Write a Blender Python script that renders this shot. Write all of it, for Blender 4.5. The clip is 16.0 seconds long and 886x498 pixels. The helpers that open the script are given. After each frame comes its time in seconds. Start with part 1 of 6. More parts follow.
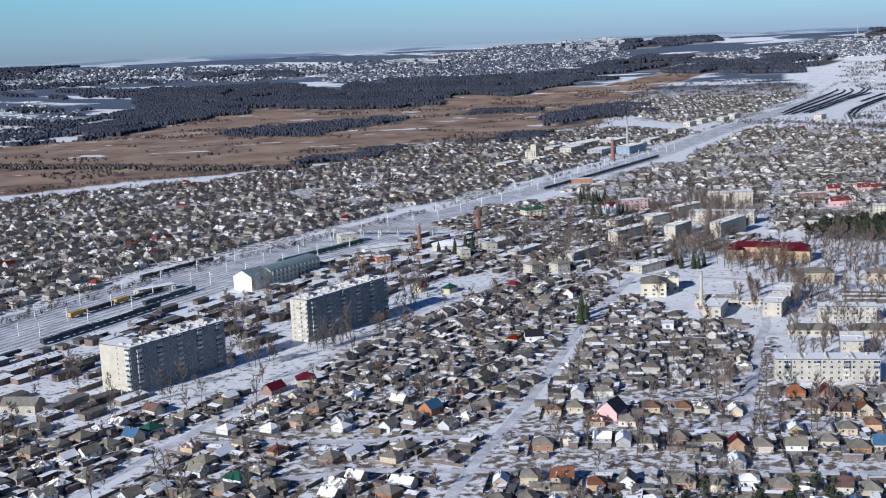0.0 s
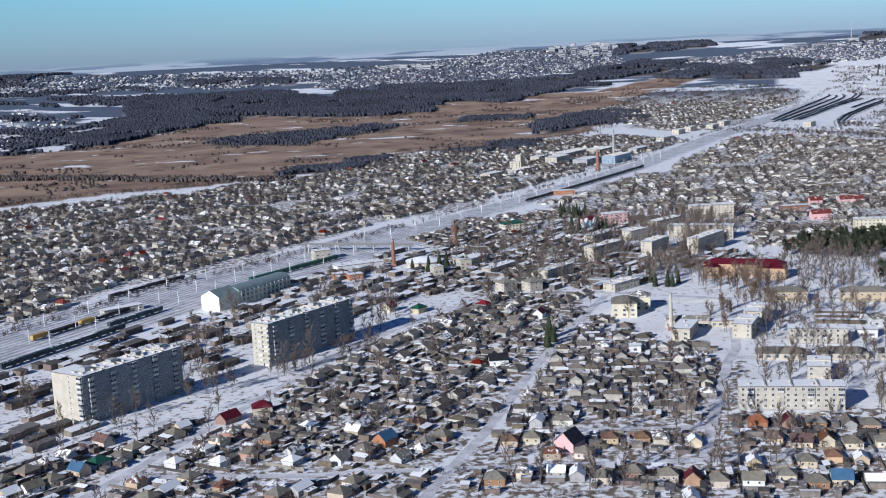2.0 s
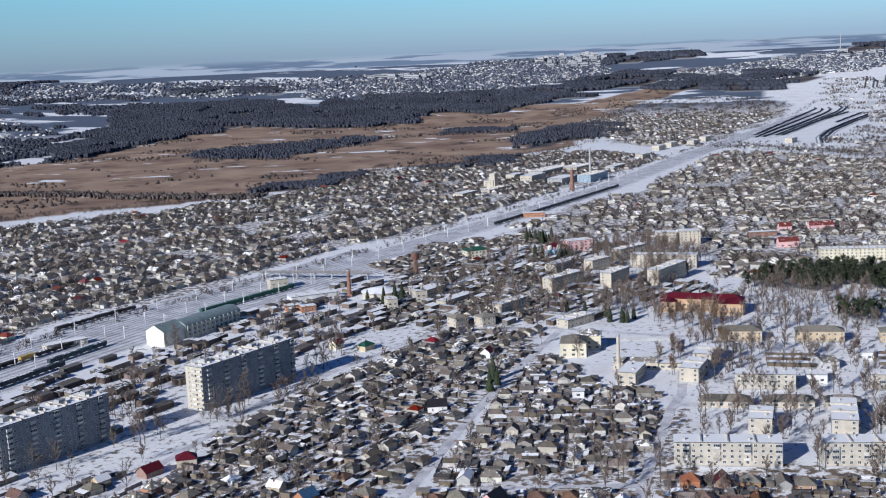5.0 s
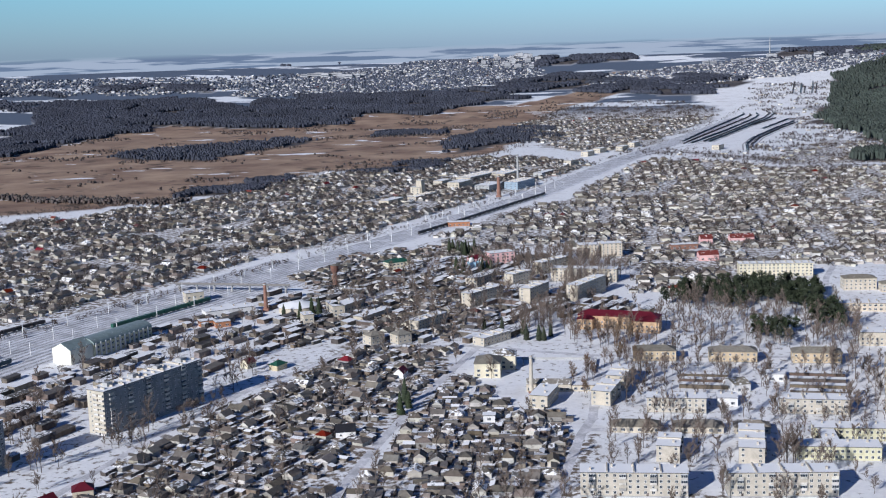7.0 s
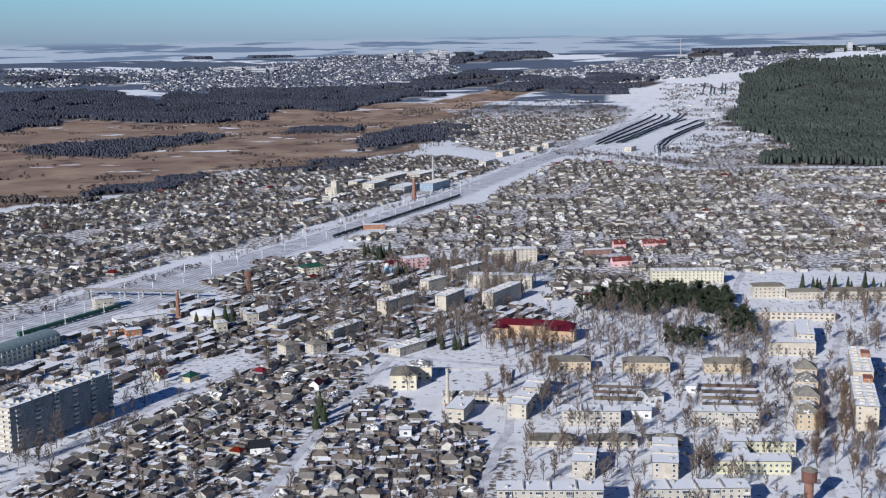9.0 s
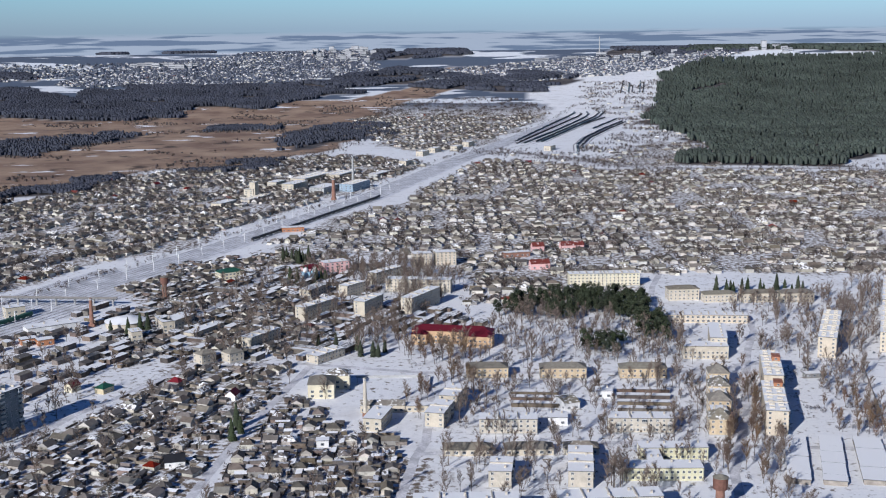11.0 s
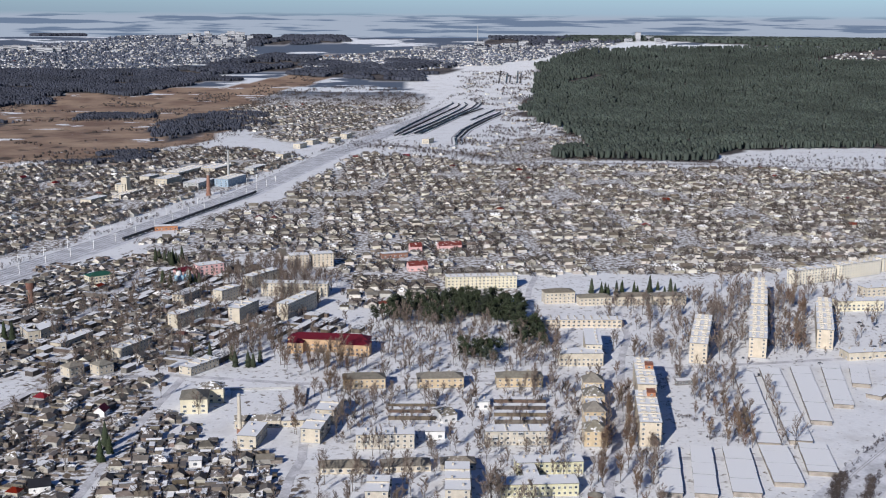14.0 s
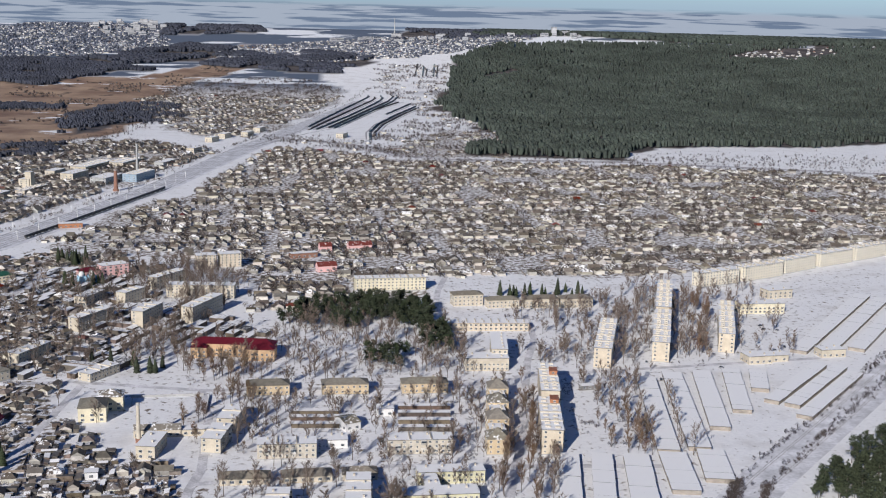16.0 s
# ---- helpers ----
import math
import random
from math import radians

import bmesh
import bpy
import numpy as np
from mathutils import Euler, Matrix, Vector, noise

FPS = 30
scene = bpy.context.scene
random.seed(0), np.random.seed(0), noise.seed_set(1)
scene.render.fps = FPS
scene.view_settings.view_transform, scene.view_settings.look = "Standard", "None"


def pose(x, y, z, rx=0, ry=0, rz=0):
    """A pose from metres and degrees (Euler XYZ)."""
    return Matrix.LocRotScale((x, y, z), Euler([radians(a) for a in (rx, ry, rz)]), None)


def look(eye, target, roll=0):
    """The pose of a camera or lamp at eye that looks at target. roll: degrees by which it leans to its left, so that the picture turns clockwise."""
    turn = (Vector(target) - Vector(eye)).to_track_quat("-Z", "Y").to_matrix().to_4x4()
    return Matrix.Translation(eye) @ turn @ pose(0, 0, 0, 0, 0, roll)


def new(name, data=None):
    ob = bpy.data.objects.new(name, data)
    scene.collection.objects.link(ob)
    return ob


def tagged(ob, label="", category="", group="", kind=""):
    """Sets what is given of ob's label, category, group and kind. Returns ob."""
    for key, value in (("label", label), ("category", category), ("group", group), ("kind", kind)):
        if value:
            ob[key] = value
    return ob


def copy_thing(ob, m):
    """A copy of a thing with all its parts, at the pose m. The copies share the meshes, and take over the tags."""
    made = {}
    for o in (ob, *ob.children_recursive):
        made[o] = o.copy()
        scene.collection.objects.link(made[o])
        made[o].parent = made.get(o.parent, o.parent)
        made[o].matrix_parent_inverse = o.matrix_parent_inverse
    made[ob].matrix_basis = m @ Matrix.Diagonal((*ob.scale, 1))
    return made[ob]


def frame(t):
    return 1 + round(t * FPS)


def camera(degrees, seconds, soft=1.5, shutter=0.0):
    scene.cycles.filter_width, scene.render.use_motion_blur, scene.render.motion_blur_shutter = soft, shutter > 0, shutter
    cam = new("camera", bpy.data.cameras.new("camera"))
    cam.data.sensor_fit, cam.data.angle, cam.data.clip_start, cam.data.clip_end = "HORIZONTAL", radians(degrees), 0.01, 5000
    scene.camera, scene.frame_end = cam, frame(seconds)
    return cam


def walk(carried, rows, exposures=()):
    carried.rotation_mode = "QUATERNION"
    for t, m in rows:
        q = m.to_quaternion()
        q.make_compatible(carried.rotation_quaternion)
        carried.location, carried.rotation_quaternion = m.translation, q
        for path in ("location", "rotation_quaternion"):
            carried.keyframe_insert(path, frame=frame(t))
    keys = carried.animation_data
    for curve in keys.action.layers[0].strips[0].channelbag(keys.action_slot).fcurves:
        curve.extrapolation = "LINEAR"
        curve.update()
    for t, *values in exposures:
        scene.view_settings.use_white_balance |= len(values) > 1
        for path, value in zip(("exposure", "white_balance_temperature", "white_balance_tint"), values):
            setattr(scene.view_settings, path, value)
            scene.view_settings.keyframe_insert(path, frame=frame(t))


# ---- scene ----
cam = camera(40.0, 16.0, soft=1.1)
PATH = [
    (0, (176.07, -723.17, 181.70), (163.958, -625.343, 164.861), -2.67),
    (0.5, (181.55, -719.75, 182.37), (169.395, -621.902, 165.703), -2.85),
    (1, (186.99, -714.92, 184.79), (174.863, -617.059, 168.195), -2.87),
    (1.5, (191.24, -710.58, 188.09), (179.183, -612.720, 171.445), -2.75),
    (2, (196.80, -706.04, 189.99), (184.734, -608.167, 173.411), -2.89),
    (2.5, (201.68, -702.65, 192.89), (189.627, -604.789, 176.238), -2.86),
    (3, (207.32, -697.68, 195.78), (195.258, -599.805, 179.198), -2.86),
    (3.5, (211.86, -693.58, 199.42), (199.829, -595.696, 182.865), -2.76),
    (6, (239.35, -672.10, 212.98), (228.181, -574.048, 196.852), -2.66),
    (6.5, (242.16, -669.16, 216.63), (232.909, -570.957, 200.173), -2.33),
    (7, (244.16, -665.42, 219.63), (237.518, -567.050, 202.909), -1.92),
    (7.5, (244.92, -662.19, 221.88), (239.981, -563.759, 204.952), -1.67),
    (8, (244.23, -660.63, 224.48), (241.151, -562.161, 207.327), -1.43),
    (8.5, (242.91, -660.58, 227.44), (241.490, -562.099, 210.154), -1.13),
    (9, (242.32, -660.05, 230.57), (242.751, -561.586, 213.145), -0.96),
    (11.5, (247.62, -657.37, 242.17), (255.994, -559.393, 223.996), -0.57),
    (12, (248.73, -656.38, 245.74), (258.783, -558.614, 227.293), -0.48),
    (12.5, (249.21, -654.91, 247.82), (260.755, -557.344, 229.200), -0.34),
    (13, (248.96, -651.85, 250.26), (262.285, -554.551, 231.386), -0.09),
    (13.5, (248.91, -649.55, 252.61), (263.772, -552.515, 233.526), 0.09),
    (14, (248.95, -647.96, 255.23), (265.519, -551.238, 235.964), 0.38),
    (14.5, (250.91, -645.40, 257.08), (268.982, -548.978, 237.661), 0.50),
    (15, (253.62, -643.82, 259.34), (273.422, -547.777, 239.759), 0.80),
    (15.5, (256.39, -642.94, 261.77), (277.728, -547.263, 242.005), 1.06),
    (16, (258.34, -644.74, 265.30), (281.460, -549.518, 245.332), 1.39),
]
walk(cam, [(t, look(eye, target, roll)) for t, eye, target, roll in PATH],
     [(0, 0.08, 5620, 11.6), (7, 0.06, 5740, 12.2), (12.5, 0.04, 5900, 12.2), (16, 0.03, 6220, 12.6)])

# ---- light ----
SUN_AZ, SUN_EL = 214.5, 23.5          # compass-like bearing of the sun from +y, and its height
world = bpy.data.worlds.new("winter_sky")
scene.world = world
world.use_nodes = True


def wnodes():
    nt = world.node_tree
    nt.nodes.clear()
    N, K = nt.nodes.new, nt.links.new
    sky = N("ShaderNodeTexSky")
    sky.sky_type, sky.sun_disc = "NISHITA", False
    sky.sun_elevation, sky.sun_rotation = radians(SUN_EL), radians(SUN_AZ)
    sky.air_density, sky.dust_density, sky.ozone_density = 1.0, 0.15, 4.0
    co = N("ShaderNodeTexCoord")
    sep = N("ShaderNodeSeparateXYZ")
    K(co.outputs["Generated"], sep.inputs[0])
    # distant plain under the horizon: snowfields and woods, their haze put into the colours
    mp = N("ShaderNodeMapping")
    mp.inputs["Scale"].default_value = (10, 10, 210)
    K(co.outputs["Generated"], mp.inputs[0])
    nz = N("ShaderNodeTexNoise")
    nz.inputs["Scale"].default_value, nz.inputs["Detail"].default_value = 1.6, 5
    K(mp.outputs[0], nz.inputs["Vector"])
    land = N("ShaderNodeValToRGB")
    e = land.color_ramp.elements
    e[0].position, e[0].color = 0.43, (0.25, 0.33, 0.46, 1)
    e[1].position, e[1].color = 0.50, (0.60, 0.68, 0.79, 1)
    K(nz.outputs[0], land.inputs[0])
    st = N("ShaderNodeBackground")
    st.inputs["Strength"].default_value = SKY
    tint = N("ShaderNodeVectorMath")
    tint.operation = "MULTIPLY"
    lift = N("ShaderNodeMapRange")
    lift.inputs["From Max"].default_value = 0.4
    K(sep.outputs["Z"], lift.inputs["Value"])
    haze = N("ShaderNodeValToRGB")
    h = haze.color_ramp.elements
    h[0].position, h[0].color = 0.0, (0.38, 0.52, 0.83, 1)
    h[1].position, h[1].color = 1.0, (0.19, 0.27, 0.42, 1)
    k = h.new(0.2)
    k.color = (0.60, 0.88, 0.92, 1)
    k = h.new(0.45)
    k.color = (0.36, 0.49, 0.68, 1)
    K(lift.outputs[0], haze.inputs[0])
    K(haze.outputs[0], tint.inputs[1])
    K(sky.outputs[0], tint.inputs[0])
    K(tint.outputs[0], st.inputs["Color"])
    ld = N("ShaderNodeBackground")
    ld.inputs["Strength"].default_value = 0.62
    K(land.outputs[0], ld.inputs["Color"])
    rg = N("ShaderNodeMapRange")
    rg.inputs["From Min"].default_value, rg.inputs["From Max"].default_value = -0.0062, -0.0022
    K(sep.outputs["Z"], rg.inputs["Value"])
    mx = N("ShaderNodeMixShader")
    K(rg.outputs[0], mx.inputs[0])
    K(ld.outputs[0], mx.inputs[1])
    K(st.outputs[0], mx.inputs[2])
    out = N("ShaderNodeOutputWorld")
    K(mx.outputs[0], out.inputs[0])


SKY = 0.115
wnodes()
sun = new("sun", bpy.data.lights.new("sun", "SUN"))
sun.data.energy, sun.data.angle, sun.data.color = 5.0, radians(0.6), (1.0, 0.94, 0.85)
_a, _e = radians(SUN_AZ), radians(SUN_EL)
SUN_FROM = Vector((math.sin(_a) * math.cos(_e), math.cos(_a) * math.cos(_e), math.sin(_e)))
sun.matrix_basis = look(SUN_FROM * 100, (0, 0, 0))
scene.view_settings.exposure = 0.0

# ---- materials ----
MATS = {}


def mat(name, base, rough=0.8, scale=0.0, var=0.25, metal=0.0, bump=0.0, island=0.0, snow=0.0, per_object=0.0):
    """A matt surface with two scales of grain; snow: how much lies on upward faces; island: colour change from piece to piece."""
    if name in MATS:
        return MATS[name]
    m = bpy.data.materials.new(name)
    m.use_nodes = True
    nt = m.node_tree
    N, K = nt.nodes.new, nt.links.new
    b = nt.nodes["Principled BSDF"]
    b.inputs["Roughness"].default_value, b.inputs["Metallic"].default_value = rough, metal
    b.inputs["Specular IOR Level"].default_value = 0.25
    rgb = N("ShaderNodeRGB")
    rgb.outputs[0].default_value = (*base, 1)
    col = rgb.outputs[0]
    geo = N("ShaderNodeNewGeometry")
    if scale:
        for s, v in ((scale, var), (scale * 7.3, var * 0.6)):
            nz = N("ShaderNodeTexNoise")
            nz.inputs["Scale"].default_value, nz.inputs["Detail"].default_value = s, 4
            K(geo.outputs["Position"], nz.inputs["Vector"])
            mr = N("ShaderNodeMapRange")
            mr.inputs["From Min"].default_value, mr.inputs["From Max"].default_value = 0.3, 0.7
            mr.inputs["To Min"].default_value, mr.inputs["To Max"].default_value = 1 - v, 1 + v
            K(nz.outputs[0], mr.inputs["Value"])
            mm = N("ShaderNodeVectorMath")
            mm.operation = "SCALE"
            K(col, mm.inputs[0])
            K(mr.outputs[0], mm.inputs["Scale"])
            col = mm.outputs[0]
    for amount, source in ((island, "island"), (per_object, "object")):
        if not amount:
            continue
        if source == "island":
            rnd = geo.outputs["Random Per Island"]
        else:
            rnd = N("ShaderNodeObjectInfo").outputs["Random"]
        hs = N("ShaderNodeHueSaturation")
        for sock, lo, hi, k in (("Value", 1 - amount, 1 + amount, 1.0), ("Hue", 0.5 - 0.06 * amount, 0.5 + 0.06 * amount, 7.13), ("Saturation", 1 - amount, 1 + amount, 3.7)):
            mu = N("ShaderNodeMath")
            mu.operation = "MULTIPLY"
            mu.inputs[1].default_value = k
            K(rnd, mu.inputs[0])
            fr = N("ShaderNodeMath")
            fr.operation = "FRACT"
            K(mu.outputs[0], fr.inputs[0])
            mr = N("ShaderNodeMapRange")
            mr.inputs["To Min"].default_value, mr.inputs["To Max"].default_value = lo, hi
            K(fr.outputs[0], mr.inputs["Value"])
            K(mr.outputs[0], hs.inputs[sock])
        K(col, hs.inputs["Color"])
        col = hs.outputs[0]
    if snow:
        sp = N("ShaderNodeSeparateXYZ")
        K(geo.outputs["Normal"], sp.inputs[0])
        nz = N("ShaderNodeTexNoise")
        nz.inputs["Scale"].default_value, nz.inputs["Detail"].default_value = 0.5, 4
        K(geo.outputs["Position"], nz.inputs["Vector"])
        ad = N("ShaderNodeMath")
        ad.operation = "MULTIPLY_ADD"
        ad.inputs[1].default_value, ad.inputs[2].default_value = 1.3, snow - 1.2
        K(nz.outputs[0], ad.inputs[0])
        if island or per_object:
            rnd = geo.outputs["Random Per Island"] if island else N("ShaderNodeObjectInfo").outputs["Random"]
            mu = N("ShaderNodeMath")
            mu.operation = "MULTIPLY"
            mu.inputs[1].default_value = 13.7
            K(rnd, mu.inputs[0])
            fr = N("ShaderNodeMath")
            fr.operation = "FRACT"
            K(mu.outputs[0], fr.inputs[0])
            a2 = N("ShaderNodeMath")
            a2.operation = "MULTIPLY_ADD"
            a2.inputs[1].default_value = 0.9
            K(fr.outputs[0], a2.inputs[0])
            K(ad.outputs[0], a2.inputs[2])
            ad = a2
            sub = N("ShaderNodeMath")
            sub.operation = "SUBTRACT"
            sub.inputs[1].default_value = 0.45
            K(ad.outputs[0], sub.inputs[0])
            ad = sub
        up = N("ShaderNodeMapRange")
        up.inputs["From Min"].default_value, up.inputs["From Max"].default_value = 0.45, 0.75
        K(sp.outputs["Z"], up.inputs["Value"])
        st = N("ShaderNodeMapRange")
        st.inputs["From Min"].default_value, st.inputs["From Max"].default_value = -0.06, 0.06
        K(ad.outputs[0], st.inputs["Value"])
        mu = N("ShaderNodeMath")
        mu.operation = "MULTIPLY"
        K(up.outputs[0], mu.inputs[0])
        K(st.outputs[0], mu.inputs[1])
        mx = N("ShaderNodeMix")
        mx.data_type = "RGBA"
        mx.inputs["B"].default_value = (0.86, 0.855, 0.845, 1)
        K(mu.outputs[0], mx.inputs["Factor"])
        K(col, mx.inputs["A"])
        col = mx.outputs["Result"]
    K(col, b.inputs["Base Color"])
    if bump:
        nz = N("ShaderNodeTexNoise")
        nz.inputs["Scale"].default_value, nz.inputs["Detail"].default_value = max(scale * 5, 0.5), 5
        K(geo.outputs["Position"], nz.inputs["Vector"])
        bp = N("ShaderNodeBump")
        bp.inputs["Strength"].default_value, bp.inputs["Distance"].default_value = bump, 0.3
        K(nz.outputs[0], bp.inputs["Height"])
        K(bp.outputs[0], b.inputs["Normal"])
    MATS[name] = m
    return m


def ground_mat():
    """Trodden snow with bare soil and dry grass; the sheet's own weights carry the reed marsh, the woods' floor and the
    far fields, tinted for haze.
    """
    m = bpy.data.materials.new("snowy_ground")
    m.use_nodes = True
    nt = m.node_tree
    N, K = nt.nodes.new, nt.links.new
    b = nt.nodes["Principled BSDF"]
    b.inputs["Roughness"].default_value = 0.85
    b.inputs["Specular IOR Level"].default_value = 0.2
    geo = N("ShaderNodeNewGeometry")

    def nzs(scale, detail=5, stretch=None):
        src = geo.outputs["Position"]
        if stretch:
            mp = N("ShaderNodeMapping")
            mp.inputs["Scale"].default_value = stretch
            mp.inputs["Rotation"].default_value = (0, 0, 0.5)
            K(src, mp.inputs[0])
            src = mp.outputs[0]
        nz = N("ShaderNodeTexNoise")
        nz.inputs["Scale"].default_value, nz.inputs["Detail"].default_value = scale, detail
        nz.inputs["Roughness"].default_value = 0.6
        K(src, nz.inputs["Vector"])
        return nz.outputs[0]

    def ramp(v, lo, hi, c0, c1):
        r = N("ShaderNodeValToRGB")
        r.color_ramp.elements[0].position, r.color_ramp.elements[0].color = lo, (*c0, 1)
        r.color_ramp.elements[1].position, r.color_ramp.elements[1].color = hi, (*c1, 1)
        K(v, r.inputs[0])
        return r.outputs[0]

    def mix(f, a, c):
        x = N("ShaderNodeMix")
        x.data_type = "RGBA"
        K(f, x.inputs["Factor"])
        K(a, x.inputs["A"])
        K(c, x.inputs["B"])
        return x.outputs["Result"]

    def soft(v, lo, hi):
        r = N("ShaderNodeMapRange")
        r.inputs["From Min"].default_value, r.inputs["From Max"].default_value = lo, hi
        K(v, r.inputs["Value"])
        return r.outputs[0]

    def attr(name):
        a = N("ShaderNodeAttribute")
        a.attribute_name = name
        return a.outputs["Fac"]

    snow = ramp(nzs(0.35), 0.3, 0.75, (0.78, 0.78, 0.785), (0.89, 0.885, 0.875))
    soil = ramp(nzs(0.9), 0.35, 0.7, (0.10, 0.075, 0.055), (0.24, 0.19, 0.14))
    add = N("ShaderNodeMath")
    add.operation = "MULTIPLY_ADD"
    add.inputs[1].default_value = 0.16
    K(attr("plots"), add.inputs[0])
    K(nzs(0.2, 9), add.inputs[2])
    patches = soft(add.outputs[0], 0.605, 0.71)
    col = mix(patches, snow, soil)
    worn = soft(nzs(0.03, 6), 0.52, 0.75)
    wm = N("ShaderNodeMath")
    wm.operation = "MULTIPLY"
    wm.inputs[1].default_value = 0.5
    K(worn, wm.inputs[0])
    trod = N("ShaderNodeRGB")
    trod.outputs[0].default_value = (0.47, 0.44, 0.41, 1)
    col = mix(wm.outputs[0], col, trod.outputs[0])
    reeds = ramp(nzs(0.009, 9), 0.36, 0.66, (0.21, 0.135, 0.095), (0.42, 0.30, 0.205))
    ice = soft(nzs(0.007, 6, (1, 1.8, 1)), 0.615, 0.635)
    clump = ramp(nzs(0.016, 8), 0.57, 0.66, (0, 0, 0), (1, 1, 1))
    dark = N("ShaderNodeRGB")
    dark.outputs[0].default_value = (0.085, 0.06, 0.045, 1)
    col = mix(attr("marsh"), col, mix(ice, mix(clump, reeds, dark.outputs[0]), snow))
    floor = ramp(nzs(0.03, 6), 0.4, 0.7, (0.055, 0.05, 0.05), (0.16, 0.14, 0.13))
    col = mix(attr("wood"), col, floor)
    # dark patches of the far fields tinted blue in place of haze
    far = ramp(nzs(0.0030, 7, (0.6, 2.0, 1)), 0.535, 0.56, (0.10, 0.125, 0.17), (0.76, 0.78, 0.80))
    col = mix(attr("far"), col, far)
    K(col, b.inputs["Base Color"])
    bp = N("ShaderNodeBump")
    bp.inputs["Strength"].default_value, bp.inputs["Distance"].default_value = 0.5, 0.4
    K(nzs(0.6, 6), bp.inputs["Height"])
    K(bp.outputs[0], b.inputs["Normal"])
    return m


# ---- building helpers ----
def part(name, bm, material, parent=None, label=""):
    me = bpy.data.meshes.new(name)
    bm.to_mesh(me)
    bm.free()
    for mm in material if isinstance(material, (list, tuple)) else (material,):
        me.materials.append(mm)
    ob = new(name, me)
    ob.parent = parent
    if label:
        ob["label"] = label
    return ob


def box(bm, x0, y0, z0, x1, y1, z1, mi=0):
    v = [bm.verts.new(p) for p in ((x0, y0, z0), (x1, y0, z0), (x1, y1, z0), (x0, y1, z0), (x0, y0, z1), (x1, y0, z1), (x1, y1, z1), (x0, y1, z1))]
    for q in ((0, 3, 2, 1), (4, 5, 6, 7), (0, 1, 5, 4), (1, 2, 6, 5), (2, 3, 7, 6), (3, 0, 4, 7)):
        bm.faces.new([v[i] for i in q]).material_index = mi
    return v


def mesh_of(name, verts, faces, materials, index=None):
    me = bpy.data.meshes.new(name)
    me.from_pydata([tuple(v) for v in verts], [], [tuple(q) for q in faces])
    for mm in materials:
        me.materials.append(mm)
    if index is not None:
        me.polygons.foreach_set("material_index", np.asarray(index, dtype=np.int32))
    me.update()
    return me


def inside(poly, x, y):
    """Which of the points lie in the outline."""
    x, y = np.asarray(x, float), np.asarray(y, float)
    hit = np.zeros(x.shape, bool)
    n = len(poly)
    for i in range(n):
        (ax, ay), (bx, by) = poly[i], poly[(i + 1) % n]
        if ay == by:
            continue
        hit ^= ((ay > y) != (by > y)) & (x < (bx - ax) * (y - ay) / (by - ay) + ax)
    return hit


def near_line(line, x, y):
    """The distance of the points from a line of straight stretches."""
    x, y = np.asarray(x, float), np.asarray(y, float)
    best = np.full(x.shape, 1e9)
    for (ax, ay), (bx, by) in zip(line, line[1:]):
        k = ((x - ax) * (bx - ax) + (y - ay) * (by - ay)) / ((bx - ax) ** 2 + (by - ay) ** 2)
        k = np.clip(k, 0, 1)
        best = np.minimum(best, np.hypot(x - ax - k * (bx - ax), y - ay - k * (by - ay)))
    return best


# ---- the lie of the land ----
CENTRE = (235.0, -670.0)


def height(x, y):
    """Level ground that climbs beyond three kilometres to a long ridge."""
    d = np.hypot(np.asarray(x, float) - CENTRE[0], np.asarray(y, float) - CENTRE[1])
    fall = 0.067 - (np.clip(d, 3300, 4950) - 3300) / 1600 * 0.050
    return np.where(d < 3300, 0.0, np.maximum(0.0, 222 - d * fall))


MARSH = [(-1900, 350), (-634, 867), (-573, 930), (-434, 1010), (-353, 1075), (-251, 1175), (-200, 1337), (-108, 1460), (0, 1500), (88, 1624), (185, 1719), (249, 2012), (213, 2363), (290, 2650), (375, 2962), (531, 3228), (700, 3500), (790, 3830), (600, 3860), (480, 3600), (439, 3431), (282, 3180), (56, 3050), (-214, 2980), (-253, 2720), (-515, 2650), (-735, 2750), (-890, 2442), (-890, 1959), (-1100, 1720), (-2400, 1300)]
WOODS = [(-890, 1959), (-890, 2442), (-735, 2744), (-515, 2642), (-354, 2635), (-253, 2715), (-214, 2972), (-55, 2890), (56, 3041), (105, 3188), (284, 3247), (102, 3378), (-226, 3475), (-436, 3435), (-577, 3345), (-610, 3124), (-819, 3386), (-1171, 3305), (-1291, 3145), (-1146, 2706), (-1105, 2175), (-960, 1960)]
PINES = [(797, 1419), (1059, 1345), (1171, 1513), (1500, 1500), (1720, 1575), (3400, 1500), (4600, 2300), (2900, 3380), (2300, 3640), (1760, 3800), (1508, 3790), (1290, 3500), (1040, 2579), (969, 2377), (960, 2000), (925, 1660)]
ISLES = [[(-640, 1860), (-401, 1737), (-230, 2193), (-329, 2291), (-488, 2074), (-630, 2102)], [(85, 1757), (322, 2107), (331, 2452), (169, 2461), (66, 2012)], [(-300, 1135), (-210, 1337), (-161, 1403), (-134, 1297), (-215, 1150)], [(-60, 1400), (30, 1580), (110, 1610), (90, 1520), (20, 1440)], [(-120, 2250), (30, 2300), (60, 2420), (-100, 2400)]]
